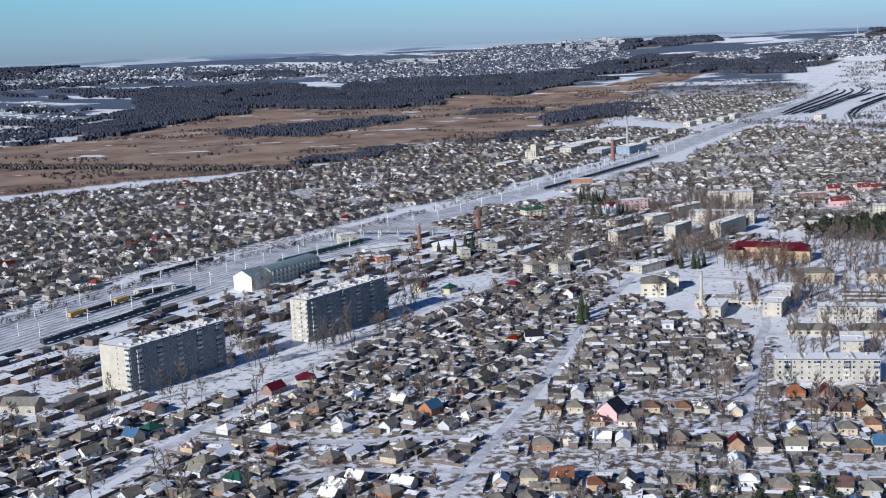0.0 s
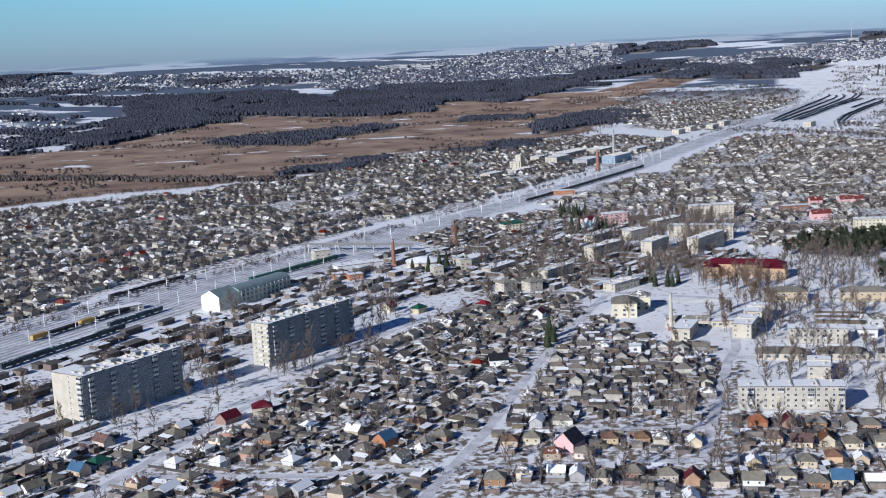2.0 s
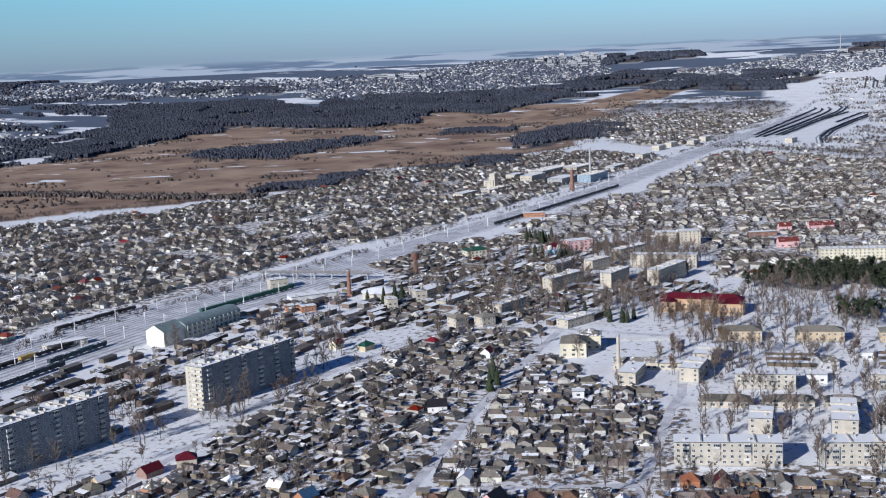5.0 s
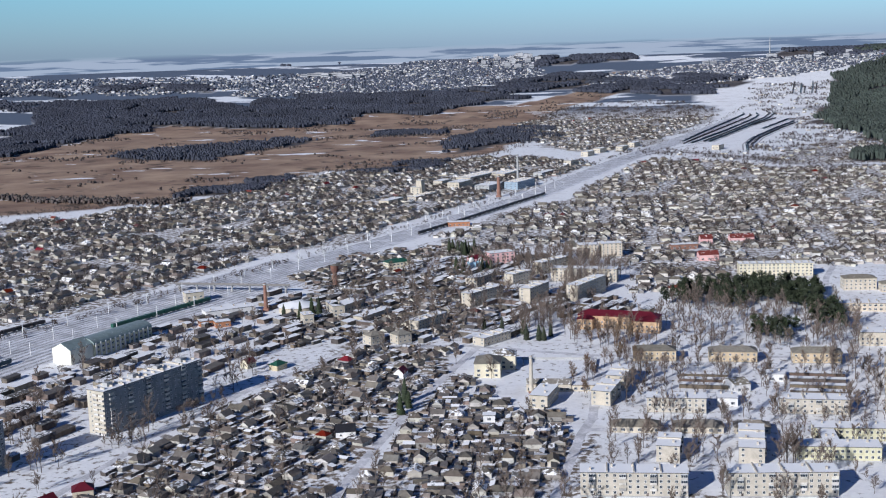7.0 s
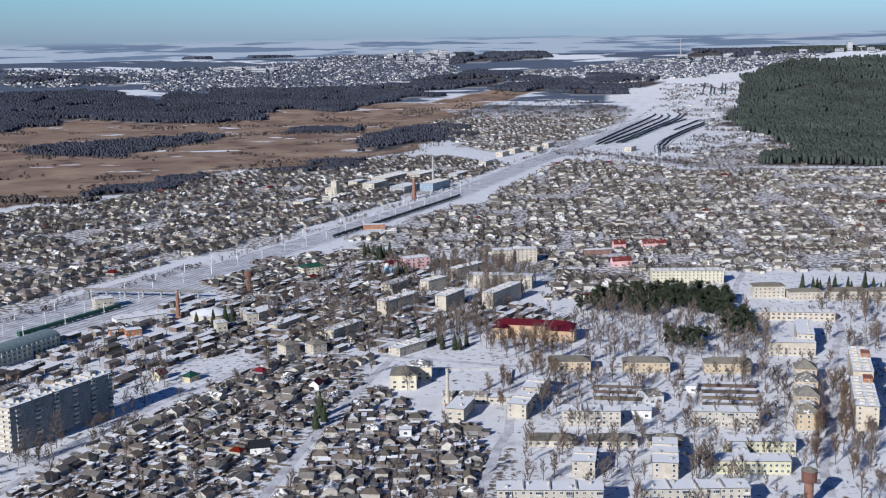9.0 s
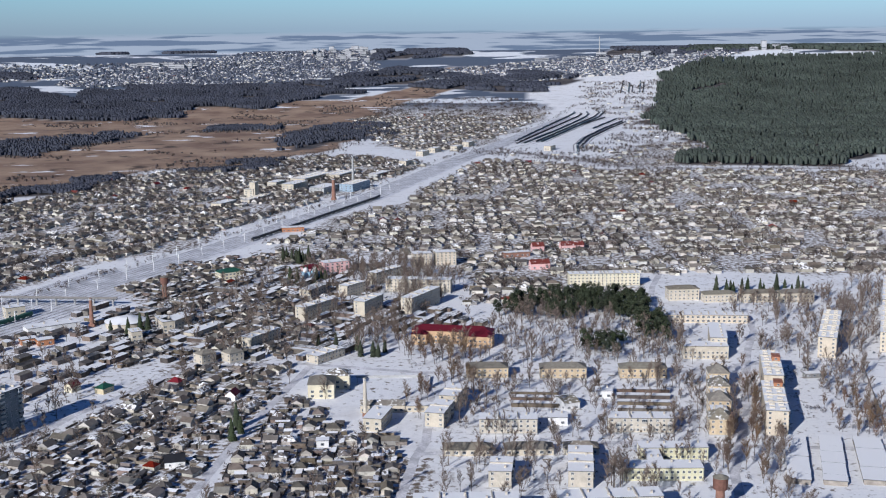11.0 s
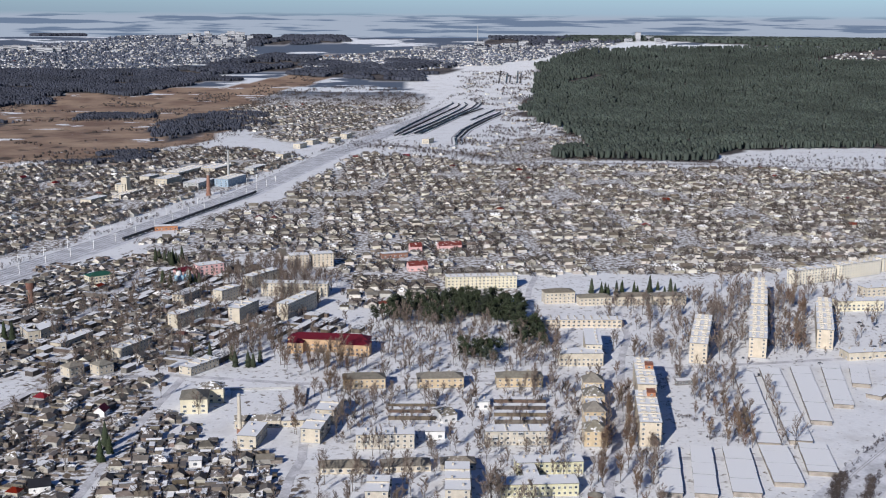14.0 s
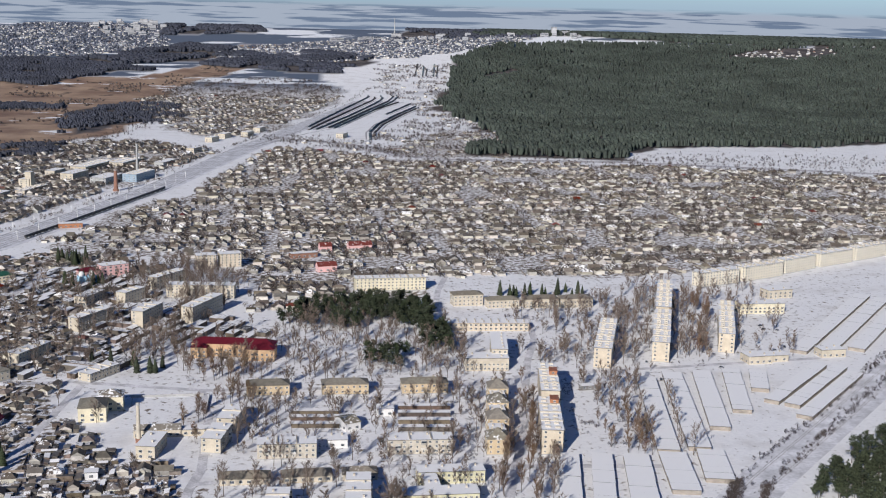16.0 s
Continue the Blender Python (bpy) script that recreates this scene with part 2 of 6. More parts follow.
HILL_WOODS = [[(420, 3370), (640, 3260), (830, 3180), (860, 3420), (700, 3560), (520, 3560)], [(-60, 3420), (60, 3330), (420, 3470), (560, 3760), (420, 3860), (160, 3600)], [(660, 3330), (950, 3330), (1010, 3560), (800, 3700), (720, 3480)], [(-2900, 3300), (-1830, 3540), (-1890, 3750), (-1860, 4050), (-2100, 4100), (-3000, 3900)], [(-1250, 3600), (-800, 3560), (-900, 3700), (-1300, 3720)], [(420, 3560), (900, 3560), (880, 3640), (430, 3650)], [(300, 4050), (700, 4150), (650, 4330), (320, 4300)], [(-700, 4300), (-300, 4420), (-350, 4500), (-800, 4420)], [(1150, 3950), (1900, 3980), (2600, 3700), (2700, 3900), (1900, 4250), (1300, 4250)]]
OPEN_SNOW = [(800, 2600), (1250, 2900), (1500, 3790), (1380, 3980), (900, 3800), (780, 3200)]
FAR_PINES = ([(1500, 4010), (1900, 3960), (2300, 3700), (2900, 3420), (4600, 2330), (4900, 2500), (3900, 3300), (2600, 4250), (1700, 4300)], 9000)
RAIL = [(-420, -480), (-330, -220), (-224, 10), (-185, 115), (-136, 240), (-61, 380), (27, 560), (146, 815), (255, 1060), (424, 1545), (540, 1841), (801, 2543), (900, 2830)]
LOOP = [(480, 1700), (560, 1640), (651, 1540), (671, 1425), (753, 1362), (1044, 1312), (1441, 1140), (2200, 800)]
NEAR_ZONES = [
    ([(-48, -330), (108, -330), (124, -205), (139, -137), (157, -27), (172, 58), (205, 205), (128, 198), (68, 94), (36, 8), (10, -91), (-18, -194)], 66, (20, 0)),
    ([(112, -330), (520, -330), (500, -120), (258, -118), (272, -5), (278, 24), (240, 40), (205, 105), (178, 58), (163, -27), (145, -137), (130, -205)], -3, (250, -200)),
    ([(-160, -330), (-66, -330), (-46, -251), (-30, -194), (-5, -110), (-60, -150), (-130, -180)], 62, (-80, -250)),
    ([(60, 210), (118, 214), (90, 300), (125, 440), (140, 508), (155, 640), (60, 600), (20, 480), (70, 420)], 60, (100, 400)),
    ([(134, 218), (195, 225), (230, 330), (195, 330), (205, 400), (240, 470), (190, 480), (150, 500), (135, 430), (105, 310)], 58, (170, 340)),
]


FAR_ZONES = [([(125, 690), (170, 690), (300, 600), (440, 500), (520, 485), (700, 460), (780, 470), (1150, 610), (1900, 700), (1441, 1100), (1044, 1270), (753, 1320), (640, 1400), (480, 1560), (400, 1330), (330, 1080), (215, 830), (110, 650)], -4, 17, 24, 0.93),
             ([(-900, 560), (-560, 815), (-420, 910), (-340, 980), (-235, 1090), (-180, 1270), (-90, 1420), (0, 1455), (95, 1590), (190, 1690), (330, 1560), (370, 1480), (200, 1075), (90, 830), (-30, 580), (-110, 400), (-190, 245), (-260, 80), (-380, -200), (-700, -200)], 62, 15, 21, 0.9),
             ([(226, 2300), (240, 2606), (374, 2941), (556, 3126), (734, 3016), (790, 2750), (617, 2182), (437, 1701), (351, 1706), (300, 1900)], 62, 18, 26, 0.8),
             ([(660, 1430), (800, 1400), (1020, 1360), (960, 1600), (900, 1800), (800, 1750), (740, 1600)], 20, 40, 45, 0.5),
             ([(125, 520), (280, 520), (295, 580), (240, 640), (160, 650)], 30, 16, 20, 0.9),
             ([(338, 364), (372, 366), (412, 380), (432, 408), (520, 478), (440, 498), (395, 530), (350, 560), (352, 455)], -8, 14, 18, 0.95)]
ESTATE = [(258, -118), (560, -60), (600, 130), (780, 190), (1000, 470), (700, 455), (520, 470), (282, 330), (190, 215), (270, 100)]
PLOTS = [[(-120, -180), (10, -100), (130, 200), (-30, 330), (-100, 160), (-150, 0)]] + [q[0] for q in NEAR_ZONES] + [q[0] for q in FAR_ZONES]


def ground():
    ang = np.concatenate([np.arange(-42, 42, 0.32), np.arange(42, 318, 6.0)])
    rad = [30.0]
    while rad[-1] < 4950:
        rad.append(rad[-1] * 1.011 + 0.5)
    rad = np.minimum(np.array(rad), 4960)
    A, R = np.meshgrid(np.radians(ang), rad)
    X, Y = CENTRE[0] + R * np.sin(A), CENTRE[1] + R * np.cos(A)
    Z = height(X, Y)
    na, nr = len(ang), len(rad)
    verts = np.stack([X.ravel(), Y.ravel(), Z.ravel()], 1)
    idx = np.arange(nr * na).reshape(nr, na)
    nx = np.roll(idx, -1, axis=1)
    faces = np.stack([idx[:-1].ravel(), nx[:-1].ravel(), nx[1:].ravel(), idx[1:].ravel()], 1)
    vlist = verts.tolist() + [[CENTRE[0], CENTRE[1], 0.0]]
    flist = faces.tolist() + [[int(nx[0, i]), int(idx[0, i]), nr * na] for i in range(na)]
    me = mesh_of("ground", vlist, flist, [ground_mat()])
    wx = np.array([noise.noise(Vector((x / 160, y / 160, 1))) for x, y in zip(verts[:, 0], verts[:, 1])]) * 60
    wy = np.array([noise.noise(Vector((x / 160, y / 160, 9))) for x, y in zip(verts[:, 0], verts[:, 1])]) * 60
    px, py = verts[:, 0] + wx, verts[:, 1] + wy
    d = np.hypot(verts[:, 0] - CENTRE[0], verts[:, 1] - CENTRE[1])
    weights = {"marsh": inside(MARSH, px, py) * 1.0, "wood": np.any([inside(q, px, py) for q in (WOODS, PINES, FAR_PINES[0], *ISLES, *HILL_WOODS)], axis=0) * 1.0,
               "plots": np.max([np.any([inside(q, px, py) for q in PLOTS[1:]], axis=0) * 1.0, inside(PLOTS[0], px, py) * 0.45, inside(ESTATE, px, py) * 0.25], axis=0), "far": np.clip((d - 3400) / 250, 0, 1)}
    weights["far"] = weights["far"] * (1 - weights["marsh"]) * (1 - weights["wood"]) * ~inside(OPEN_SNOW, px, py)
    for key, w in weights.items():
        at = me.attributes.new(key, "FLOAT", "POINT")
        at.data.foreach_set("value", np.append(w, 0.0).astype(np.float32))
    me.polygons.foreach_set("use_smooth", np.ones(len(me.polygons), bool))
    return tagged(new("ground", me), "level snow-covered ground with bare soil patches and brown reed marsh", "ground", kind="structure")


ground()

# ---- surfaces ----
concrete = mat("panel_concrete", (0.36, 0.36, 0.35), 0.85, 0.25, 0.12, bump=0.1)
plaster = mat("cream_plaster", (0.48, 0.425, 0.335), 0.85, 0.2, 0.14)
cream = mat("yellow_plaster", (0.62, 0.56, 0.41), 0.85, 0.2, 0.10)
brickm = mat("silicate_brick", (0.47, 0.425, 0.35), 0.85, 0.3, 0.14)
redbrick = mat("red_brick", (0.24, 0.13, 0.095), 0.85, 0.4, 0.2)
white = mat("white_paint", (0.64, 0.63, 0.61), 0.7, 0.3, 0.08)
pinkm = mat("pink_plaster", (0.68, 0.42, 0.40), 0.85, 0.3, 0.08)
orange = mat("orange_cladding", (0.38, 0.17, 0.085), 0.7, 0.3, 0.12)
greenp = mat("pale_green_plaster", (0.55, 0.52, 0.35), 0.85, 0.3, 0.12)
felt = mat("snowy_felt_roof", (0.085, 0.085, 0.09), 0.9, 0.2, 0.3, snow=0.98, per_object=0.25)
felt_deep = mat("deep_snow_roof", (0.10, 0.10, 0.10), 0.9, 0.2, 0.2, snow=1.0, bump=0.25)
slate = mat("asbestos_slate", (0.20, 0.18, 0.145), 0.9, 0.5, 0.2, snow=0.10, per_object=0.2)
redroof = mat("red_metal_roof", (0.105, 0.009, 0.018), 0.6, 0.4, 0.12, snow=0.12)
greenroof = mat("green_metal_roof", (0.025, 0.09, 0.06), 0.45, 0.4, 0.15, snow=0.1)
blueroof = mat("blue_metal_roof", (0.06, 0.13, 0.22), 0.5, 0.4, 0.15, snow=0.1)
blackroof = mat("black_metal_roof", (0.02, 0.02, 0.024), 0.5, 0.4, 0.2)
glass = mat("dark_window_glass", (0.035, 0.045, 0.06), 0.12)
framew = mat("window_frame", (0.70, 0.70, 0.68), 0.6)
balc = mat("balcony_panels", (0.48, 0.46, 0.42), 0.8, 0.6, 0.15, per_object=0.45)
steel = mat("weathered_steel", (0.20, 0.19, 0.18), 0.6, 1.0, 0.2, metal=0.4)
darkwood = mat("dark_boards", (0.11, 0.085, 0.065), 0.9, 0.6, 0.25, per_object=0.4)
bark = mat("grey_bark", (0.11, 0.09, 0.075), 0.95, 2.0, 0.2)
twig = mat("bare_twigs", (0.18, 0.14, 0.115), 0.95, 0.5, 0.2, per_object=0.25)
needle = mat("pine_needles", (0.040, 0.050, 0.028), 0.85, 0.3, 0.3, per_object=0.25)
asphalt = mat("snowy_asphalt", (0.60, 0.59, 0.60), 0.85, 0.10, 0.30)
ballast = mat("snowy_ballast", (0.66, 0.66, 0.68), 0.9, 0.06, 0.26)
rng = np.random.default_rng(7)
FOOT = {}


def claim(cx, cy, angle, length, width):
    """Notes a footprint, so that nothing is set down across it."""
    c, s, r = math.cos(radians(angle)), math.sin(radians(angle)), math.hypot(length, width) / 2 + 12
    for i in range(int((cx - r) // 40), int((cx + r) // 40) + 1):
        for j in range(int((cy - r) // 40), int((cy + r) // 40) + 1):
            FOOT.setdefault((i, j), []).append((cx, cy, c, s, length / 2, width / 2))


def free_of(x, y, gap=4.0):
    """Whether a spot lies outside every footprint claimed so far."""
    for cx, cy, c, s, hl, hw in FOOT.get((int(x // 40), int(y // 40)), ()):
        dx, dy = x - cx, y - cy
        if abs(c * dx + s * dy) < hl + gap and abs(c * dy - s * dx) < hw + gap:
            return False
    return True


def stand(ob, cx, cy, angle, length, width, z=0.0):
    ob.matrix_basis = pose(cx, cy, z, 0, 0, angle)
    claim(cx, cy, angle, length, width)
    return ob


# ---- shared pieces ----
def window_mesh(w, h, bars=1):
    """A framed window in the xz plane that looks towards -y: one sheet, its panes set 5 cm back into the frame."""
    bm = bmesh.new()
    t = 0.1
    xs = [-w / 2, -w / 2 + t]
    for k in range(bars):
        x = -w / 2 + w * (k + 1) / (bars + 1)
        xs += [x - 0.04, x + 0.04]
    xs += [w / 2 - t, w / 2]
    zs = [0, t, h - t, h]
    g = [[bm.verts.new((x, -0.08, z)) for z in zs] for x in xs]
    for i in range(len(xs) - 1):
        for j in range(3):
            ring = (g[i][j], g[i + 1][j], g[i + 1][j + 1], g[i][j + 1])
            if j != 1 or i % 2 == 0:
                bm.faces.new(ring)
                continue
            deep = [bm.verts.new((v.co.x, -0.03, v.co.z)) for v in ring]
            bm.faces.new(deep).material_index = 1
            for a in range(4):
                bm.faces.new((ring[a], ring[(a + 1) % 4], deep[(a + 1) % 4], deep[a]))
    rim = [g[i][0] for i in range(len(xs))] + [g[-1][j] for j in (1, 2)] + [g[i][3] for i in range(len(xs) - 1, -1, -1)] + [g[0][j] for j in (2, 1)]
    back = [bm.verts.new((v.co.x, 0.05, v.co.z)) for v in rim]
    for a in range(len(rim)):
        b = (a + 1) % len(rim)
        bm.faces.new((rim[b], rim[a], back[a], back[b]))
    me = bpy.data.meshes.new("window")
    bm.to_mesh(me)
    bm.free()
    me.materials.append(framew)
    me.materials.append(glass)
    return me


def box_mesh(name, material, *size):
    bm = bmesh.new()
    box(bm, *size)
    me = bpy.data.meshes.new(name)
    bm.to_mesh(me)
    bm.free()
    me.materials.append(material)
    return me


WIN = window_mesh(1.5, 1.5)
WIN_S = window_mesh(1.0, 1.2, 0)
WIN_L = window_mesh(2.2, 1.7, 2)
YARD_PANEL = box_mesh("wall_panel", concrete, -1.47, -0.08, 0, 1.47, 0.08, 1.7)
DOOR = box_mesh("door", darkwood, -0.55, -0.06, 0, 0.55, 0.05, 2.1)


def balcony_mesh():
    bm = bmesh.new()
    box(bm, -1.6, -1.1, -0.12, 1.6, 0, 0.05, 0)
    box(bm, -1.6, -1.1, 0.05, 1.6, -1.03, 1.05, 0)
    for x in (-1.6, 1.53):
        box(bm, x, -1.03, 0.05, x + 0.07, 0, 1.05, 0)
    me = bpy.data.meshes.new("balcony")
    bm.to_mesh(me)
    bm.free()
    me.materials.append(balc)
    return me


def glazed_mesh():
    bm = bmesh.new()
    box(bm, -1.6, -1.1, -0.12, 1.6, 0, 1.05, 0)
    box(bm, -1.55, -1.05, 1.05, 1.55, 0, 2.3, 2)
    box(bm, -1.6, -1.1, 2.3, 1.6, 0, 2.45, 1)
    for x in (-1.6, -0.55, 0.5, 1.52):
        box(bm, x, -1.1, 1.05, x + 0.08, -1.0, 2.3, 1)
    me = bpy.data.meshes.new("balcony")
    bm.to_mesh(me)
    bm.free()
    for mm in (balc, framew, glass):
        me.materials.append(mm)
    return me


BALC, BALC_G = balcony_mesh(), glazed_mesh()
VENT = box_mesh("roof_vent", brickm, -0.6, -0.5, 0, 0.6, 0.5, 1.3)
VENT_L = box_mesh("roof_vent", brickm, -1.6, -0.35, 0, 1.6, 0.35, 1.1)
SIDES = {"front": (0, 0), "back": (180, 0), "left": (-90, 1), "right": (90, 1)}


def hang(mesh, parent, side, length, width, u, z, name="window"):
    """A piece on one side of a block, u metres along it from its middle."""
    o = new(name, mesh)
    o.parent = parent
    turn, end = SIDES[side]
    off = length / 2 if end else width / 2
    o.matrix_basis = pose(0, 0, 0, 0, 0, turn) @ pose(u, -off, z)
    return o


def join_piece(V, F, M, mesh, side, length, width, u, z):
    """The same, added to lists for one joined mesh."""
    turn, end = SIDES[side]
    m = pose(0, 0, 0, 0, 0, turn) @ pose(u, -(length if end else width) / 2, z)
    b = len(V)
    V += [tuple(m @ v.co) for v in mesh.vertices]
    F += [tuple(b + i for i in q.vertices) for q in mesh.polygons]
    M += [q.material_index for q in mesh.polygons]


def flat_roof(o, length, width, h, sections, material=felt, vents=True):
    bm = bmesh.new()
    box(bm, -length / 2 - 0.35, -width / 2 - 0.35, h, length / 2 + 0.35, width / 2 + 0.35, h + 0.35)
    part("roof", bm, material, o)
    for k in range(1, sections):
        x = -length / 2 + length * k / sections
        bm = bmesh.new()
        box(bm, x - 0.35, -width / 2 - 0.2, h + 0.35, x + 0.35, width / 2 + 0.2, h + 1.1)
        part("fire_wall", bm, brickm, o)
    n = max(2, int(length / (6.5 if length > 55 else 9))) if vents else 0
    for k in range(n):
        for y in (-0.22, 0.24) if length > 55 else (rng.choice([-0.2, 0.2]),):
            v = new("roof_vent", VENT_L if length > 55 else VENT)
            v.parent = o
            v.matrix_basis = pose(-length / 2 + (k + 0.5) * length / n + rng.uniform(-0.6, 0.6), (y + rng.uniform(-0.03, 0.03)) * width, h + 0.35, 0, 0, 90)


def hip_roof(o, length, width, h, rise, material, over=0.5, name="roof", ridge=None):
    bm = bmesh.new()
    L, W = length / 2 + over, width / 2 + over
    r = max(L - W, 0.3) if ridge is None else ridge
    v = [bm.verts.new(p) for p in ((-L, -W, h), (L, -W, h), (L, W, h), (-L, W, h), (-L, -W, h + 0.18), (L, -W, h + 0.18), (L, W, h + 0.18), (-L, W, h + 0.18), (-r, 0, h + rise), (r, 0, h + rise))]
    for q in ((0, 3, 2, 1), (0, 1, 5, 4), (1, 2, 6, 5), (2, 3, 7, 6), (3, 0, 4, 7), (4, 5, 9, 8), (5, 6, 9), (6, 7, 8, 9), (7, 4, 8)):
        bm.faces.new([v[i] for i in q])
    return part(name, bm, material, o)


def apartment(cx, cy, angle, length, width, storeys, wall=plaster, label="", sides=("front", "left"), sections=4, balconies=True, roof="flat", sh=2.85, roofing=None, bay=3.6, name="apartment_block", rise=3.0):
    """A block of flats: walls, roof and each window and balcony a piece of its own."""
    h = storeys * sh + 0.9
    o = new(name)
    bm = bmesh.new()
    box(bm, -length / 2, -width / 2, 0, length / 2, width / 2, h)
    part("wall", bm, wall, o)
    bm = bmesh.new()
    box(bm, -length / 2 - 0.12, -width / 2 - 0.12, 0, length / 2 + 0.12, width / 2 + 0.12, 0.8)
    part("plinth", bm, concrete, o)
    if roof == "flat":
        flat_roof(o, length, width, h, sections, roofing or felt_deep)
    else:
        hip_roof(o, length, width, h, rise, roofing or slate)
        for k in (-0.25, 0.2):
            v = new("chimney", VENT)
            v.parent = o
            v.matrix_basis = pose(length * k, 0.8, h + rise * 0.73)
    distant = cy > 195
    wv, wf, wm = [], [], []
    for side in sides:
        run = width if SIDES[side][1] else length
        n = max(2, int(run / bay))
        for i in range(n):
            u = -run / 2 + (i + 0.5) * run / n
            bal = balconies and not SIDES[side][1] and i % 4 == 1
            for f in range(storeys):
                z = 1.0 + f * sh + 0.75
                if SIDES[side][1] and width < 13.5 and i % 2 and storeys < 9:
                    continue
                if distant:
                    join_piece(wv, wf, wm, WIN, side, length, width, u, z)
                    continue
                if bal and f:
                    hang(BALC_G if rng.random() < 0.5 else BALC, o, side, length, width, u, z - 0.75, "balcony")
                    if rng.random() < 0.5:
                        continue
                hang(WIN if (i + f) % 5 else WIN_S, o, side, length, width, u, z)
        if side in ("front", "back") and roof == "flat":
            for k in range(sections):
                hang(DOOR, o, side, length, width, -length / 2 + (k + 0.5) * length / sections, 0.15, "door")
    if distant:
        w = new("window_panes", mesh_of("window_panes", wv, wf, [framew, glass], wm))
        w.parent = o
        w["kind"] = "stuff"
    stand(o, cx, cy, angle, length, width)
    return tagged(o, label or "cream brick apartment block under a snow-covered flat roof", "apartment block")


def hall(name, cx, cy, angle, length, width, h, wall, roof=felt, rise=0.0, label="", category="building", wins=0, hip=False):
    """A plain building: walls, a flat, gabled or hipped roof, and a row of windows to the front and near end."""
    o = new(name)
    bm = bmesh.new()
    box(bm, -length / 2, -width / 2, 0, length / 2, width / 2, h)
    if rise and not hip:
        v = [bm.verts.new(p) for p in ((-length / 2, -width / 2, h), (-length / 2, width / 2, h), (-length / 2, 0, h + rise - 0.1), (length / 2, -width / 2, h), (length / 2, width / 2, h), (length / 2, 0, h + rise - 0.1))]
        bm.faces.new((v[1], v[0], v[2]))
        bm.faces.new((v[3], v[4], v[5]))
    part("wall", bm, wall, o)
    if hip:
        hip_roof(o, length, width, h, rise, roof)
    elif rise:
        gable(o, length, width, h, rise, roof)
    else:
        flat_roof(o, length, width, h, 1, roof, h > 4.5)
    rows = max(1, int(h / 3.2))
    wv, wf, wm = [], [], []
    for f in range(rows if wins else 0):
        for side, run in (("front", length), ("left", width)):
            n = max(1, int(run / wins))
            for i in range(n):
                piece = WIN_L if wins > 3.4 else WIN
                if cy > 195:
                    join_piece(wv, wf, wm, piece, side, length, width, -run / 2 + (i + 0.5) * run / n, 1.0 + f * 3.1)
                else:
                    hang(piece, o, side, length, width, -run / 2 + (i + 0.5) * run / n, 1.0 + f * 3.1)
    if wv:
        w = new("window_panes", mesh_of("window_panes", wv, wf, [framew, glass], wm))
        w.parent = o
        w["kind"] = "stuff"
    stand(o, cx, cy, angle, length, width)
    return tagged(o, label, category)


def gable(o, length, width, h, rise, material, over=0.4):
    bm = bmesh.new()
    L, W = length / 2 + over, width / 2 + over
    dz = rise * over / (width / 2)
    t = 0.16
    v = [bm.verts.new(p) for p in ((-L, -W, h - dz), (L, -W, h - dz), (L, 0, h + rise), (-L, 0, h + rise), (L, W, h - dz), (-L, W, h - dz))]
    u = [bm.verts.new((p.co.x, p.co.y, p.co.z + t)) for p in v]
    bm.faces.new((v[3], v[2], v[1], v[0]))
    bm.faces.new((v[5], v[4], v[2], v[3]))
    bm.faces.new((u[0], u[1], u[2], u[3]))
    bm.faces.new((u[3], u[2], u[4], u[5]))
    for a, b in ((0, 1), (1, 2), (2, 4), (4, 5), (5, 3), (3, 0)):
        bm.faces.new((v[a], v[b], u[b], u[a]))
    return part("roof", bm, material, o)


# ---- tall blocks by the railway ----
# shade put into the dark front colour, sun into the lighter cream ends
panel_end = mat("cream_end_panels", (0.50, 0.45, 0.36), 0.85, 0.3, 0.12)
shade_grey_panel = mat("shade_grey_panels", (0.22, 0.235, 0.25), 0.85, 0.3, 0.25)
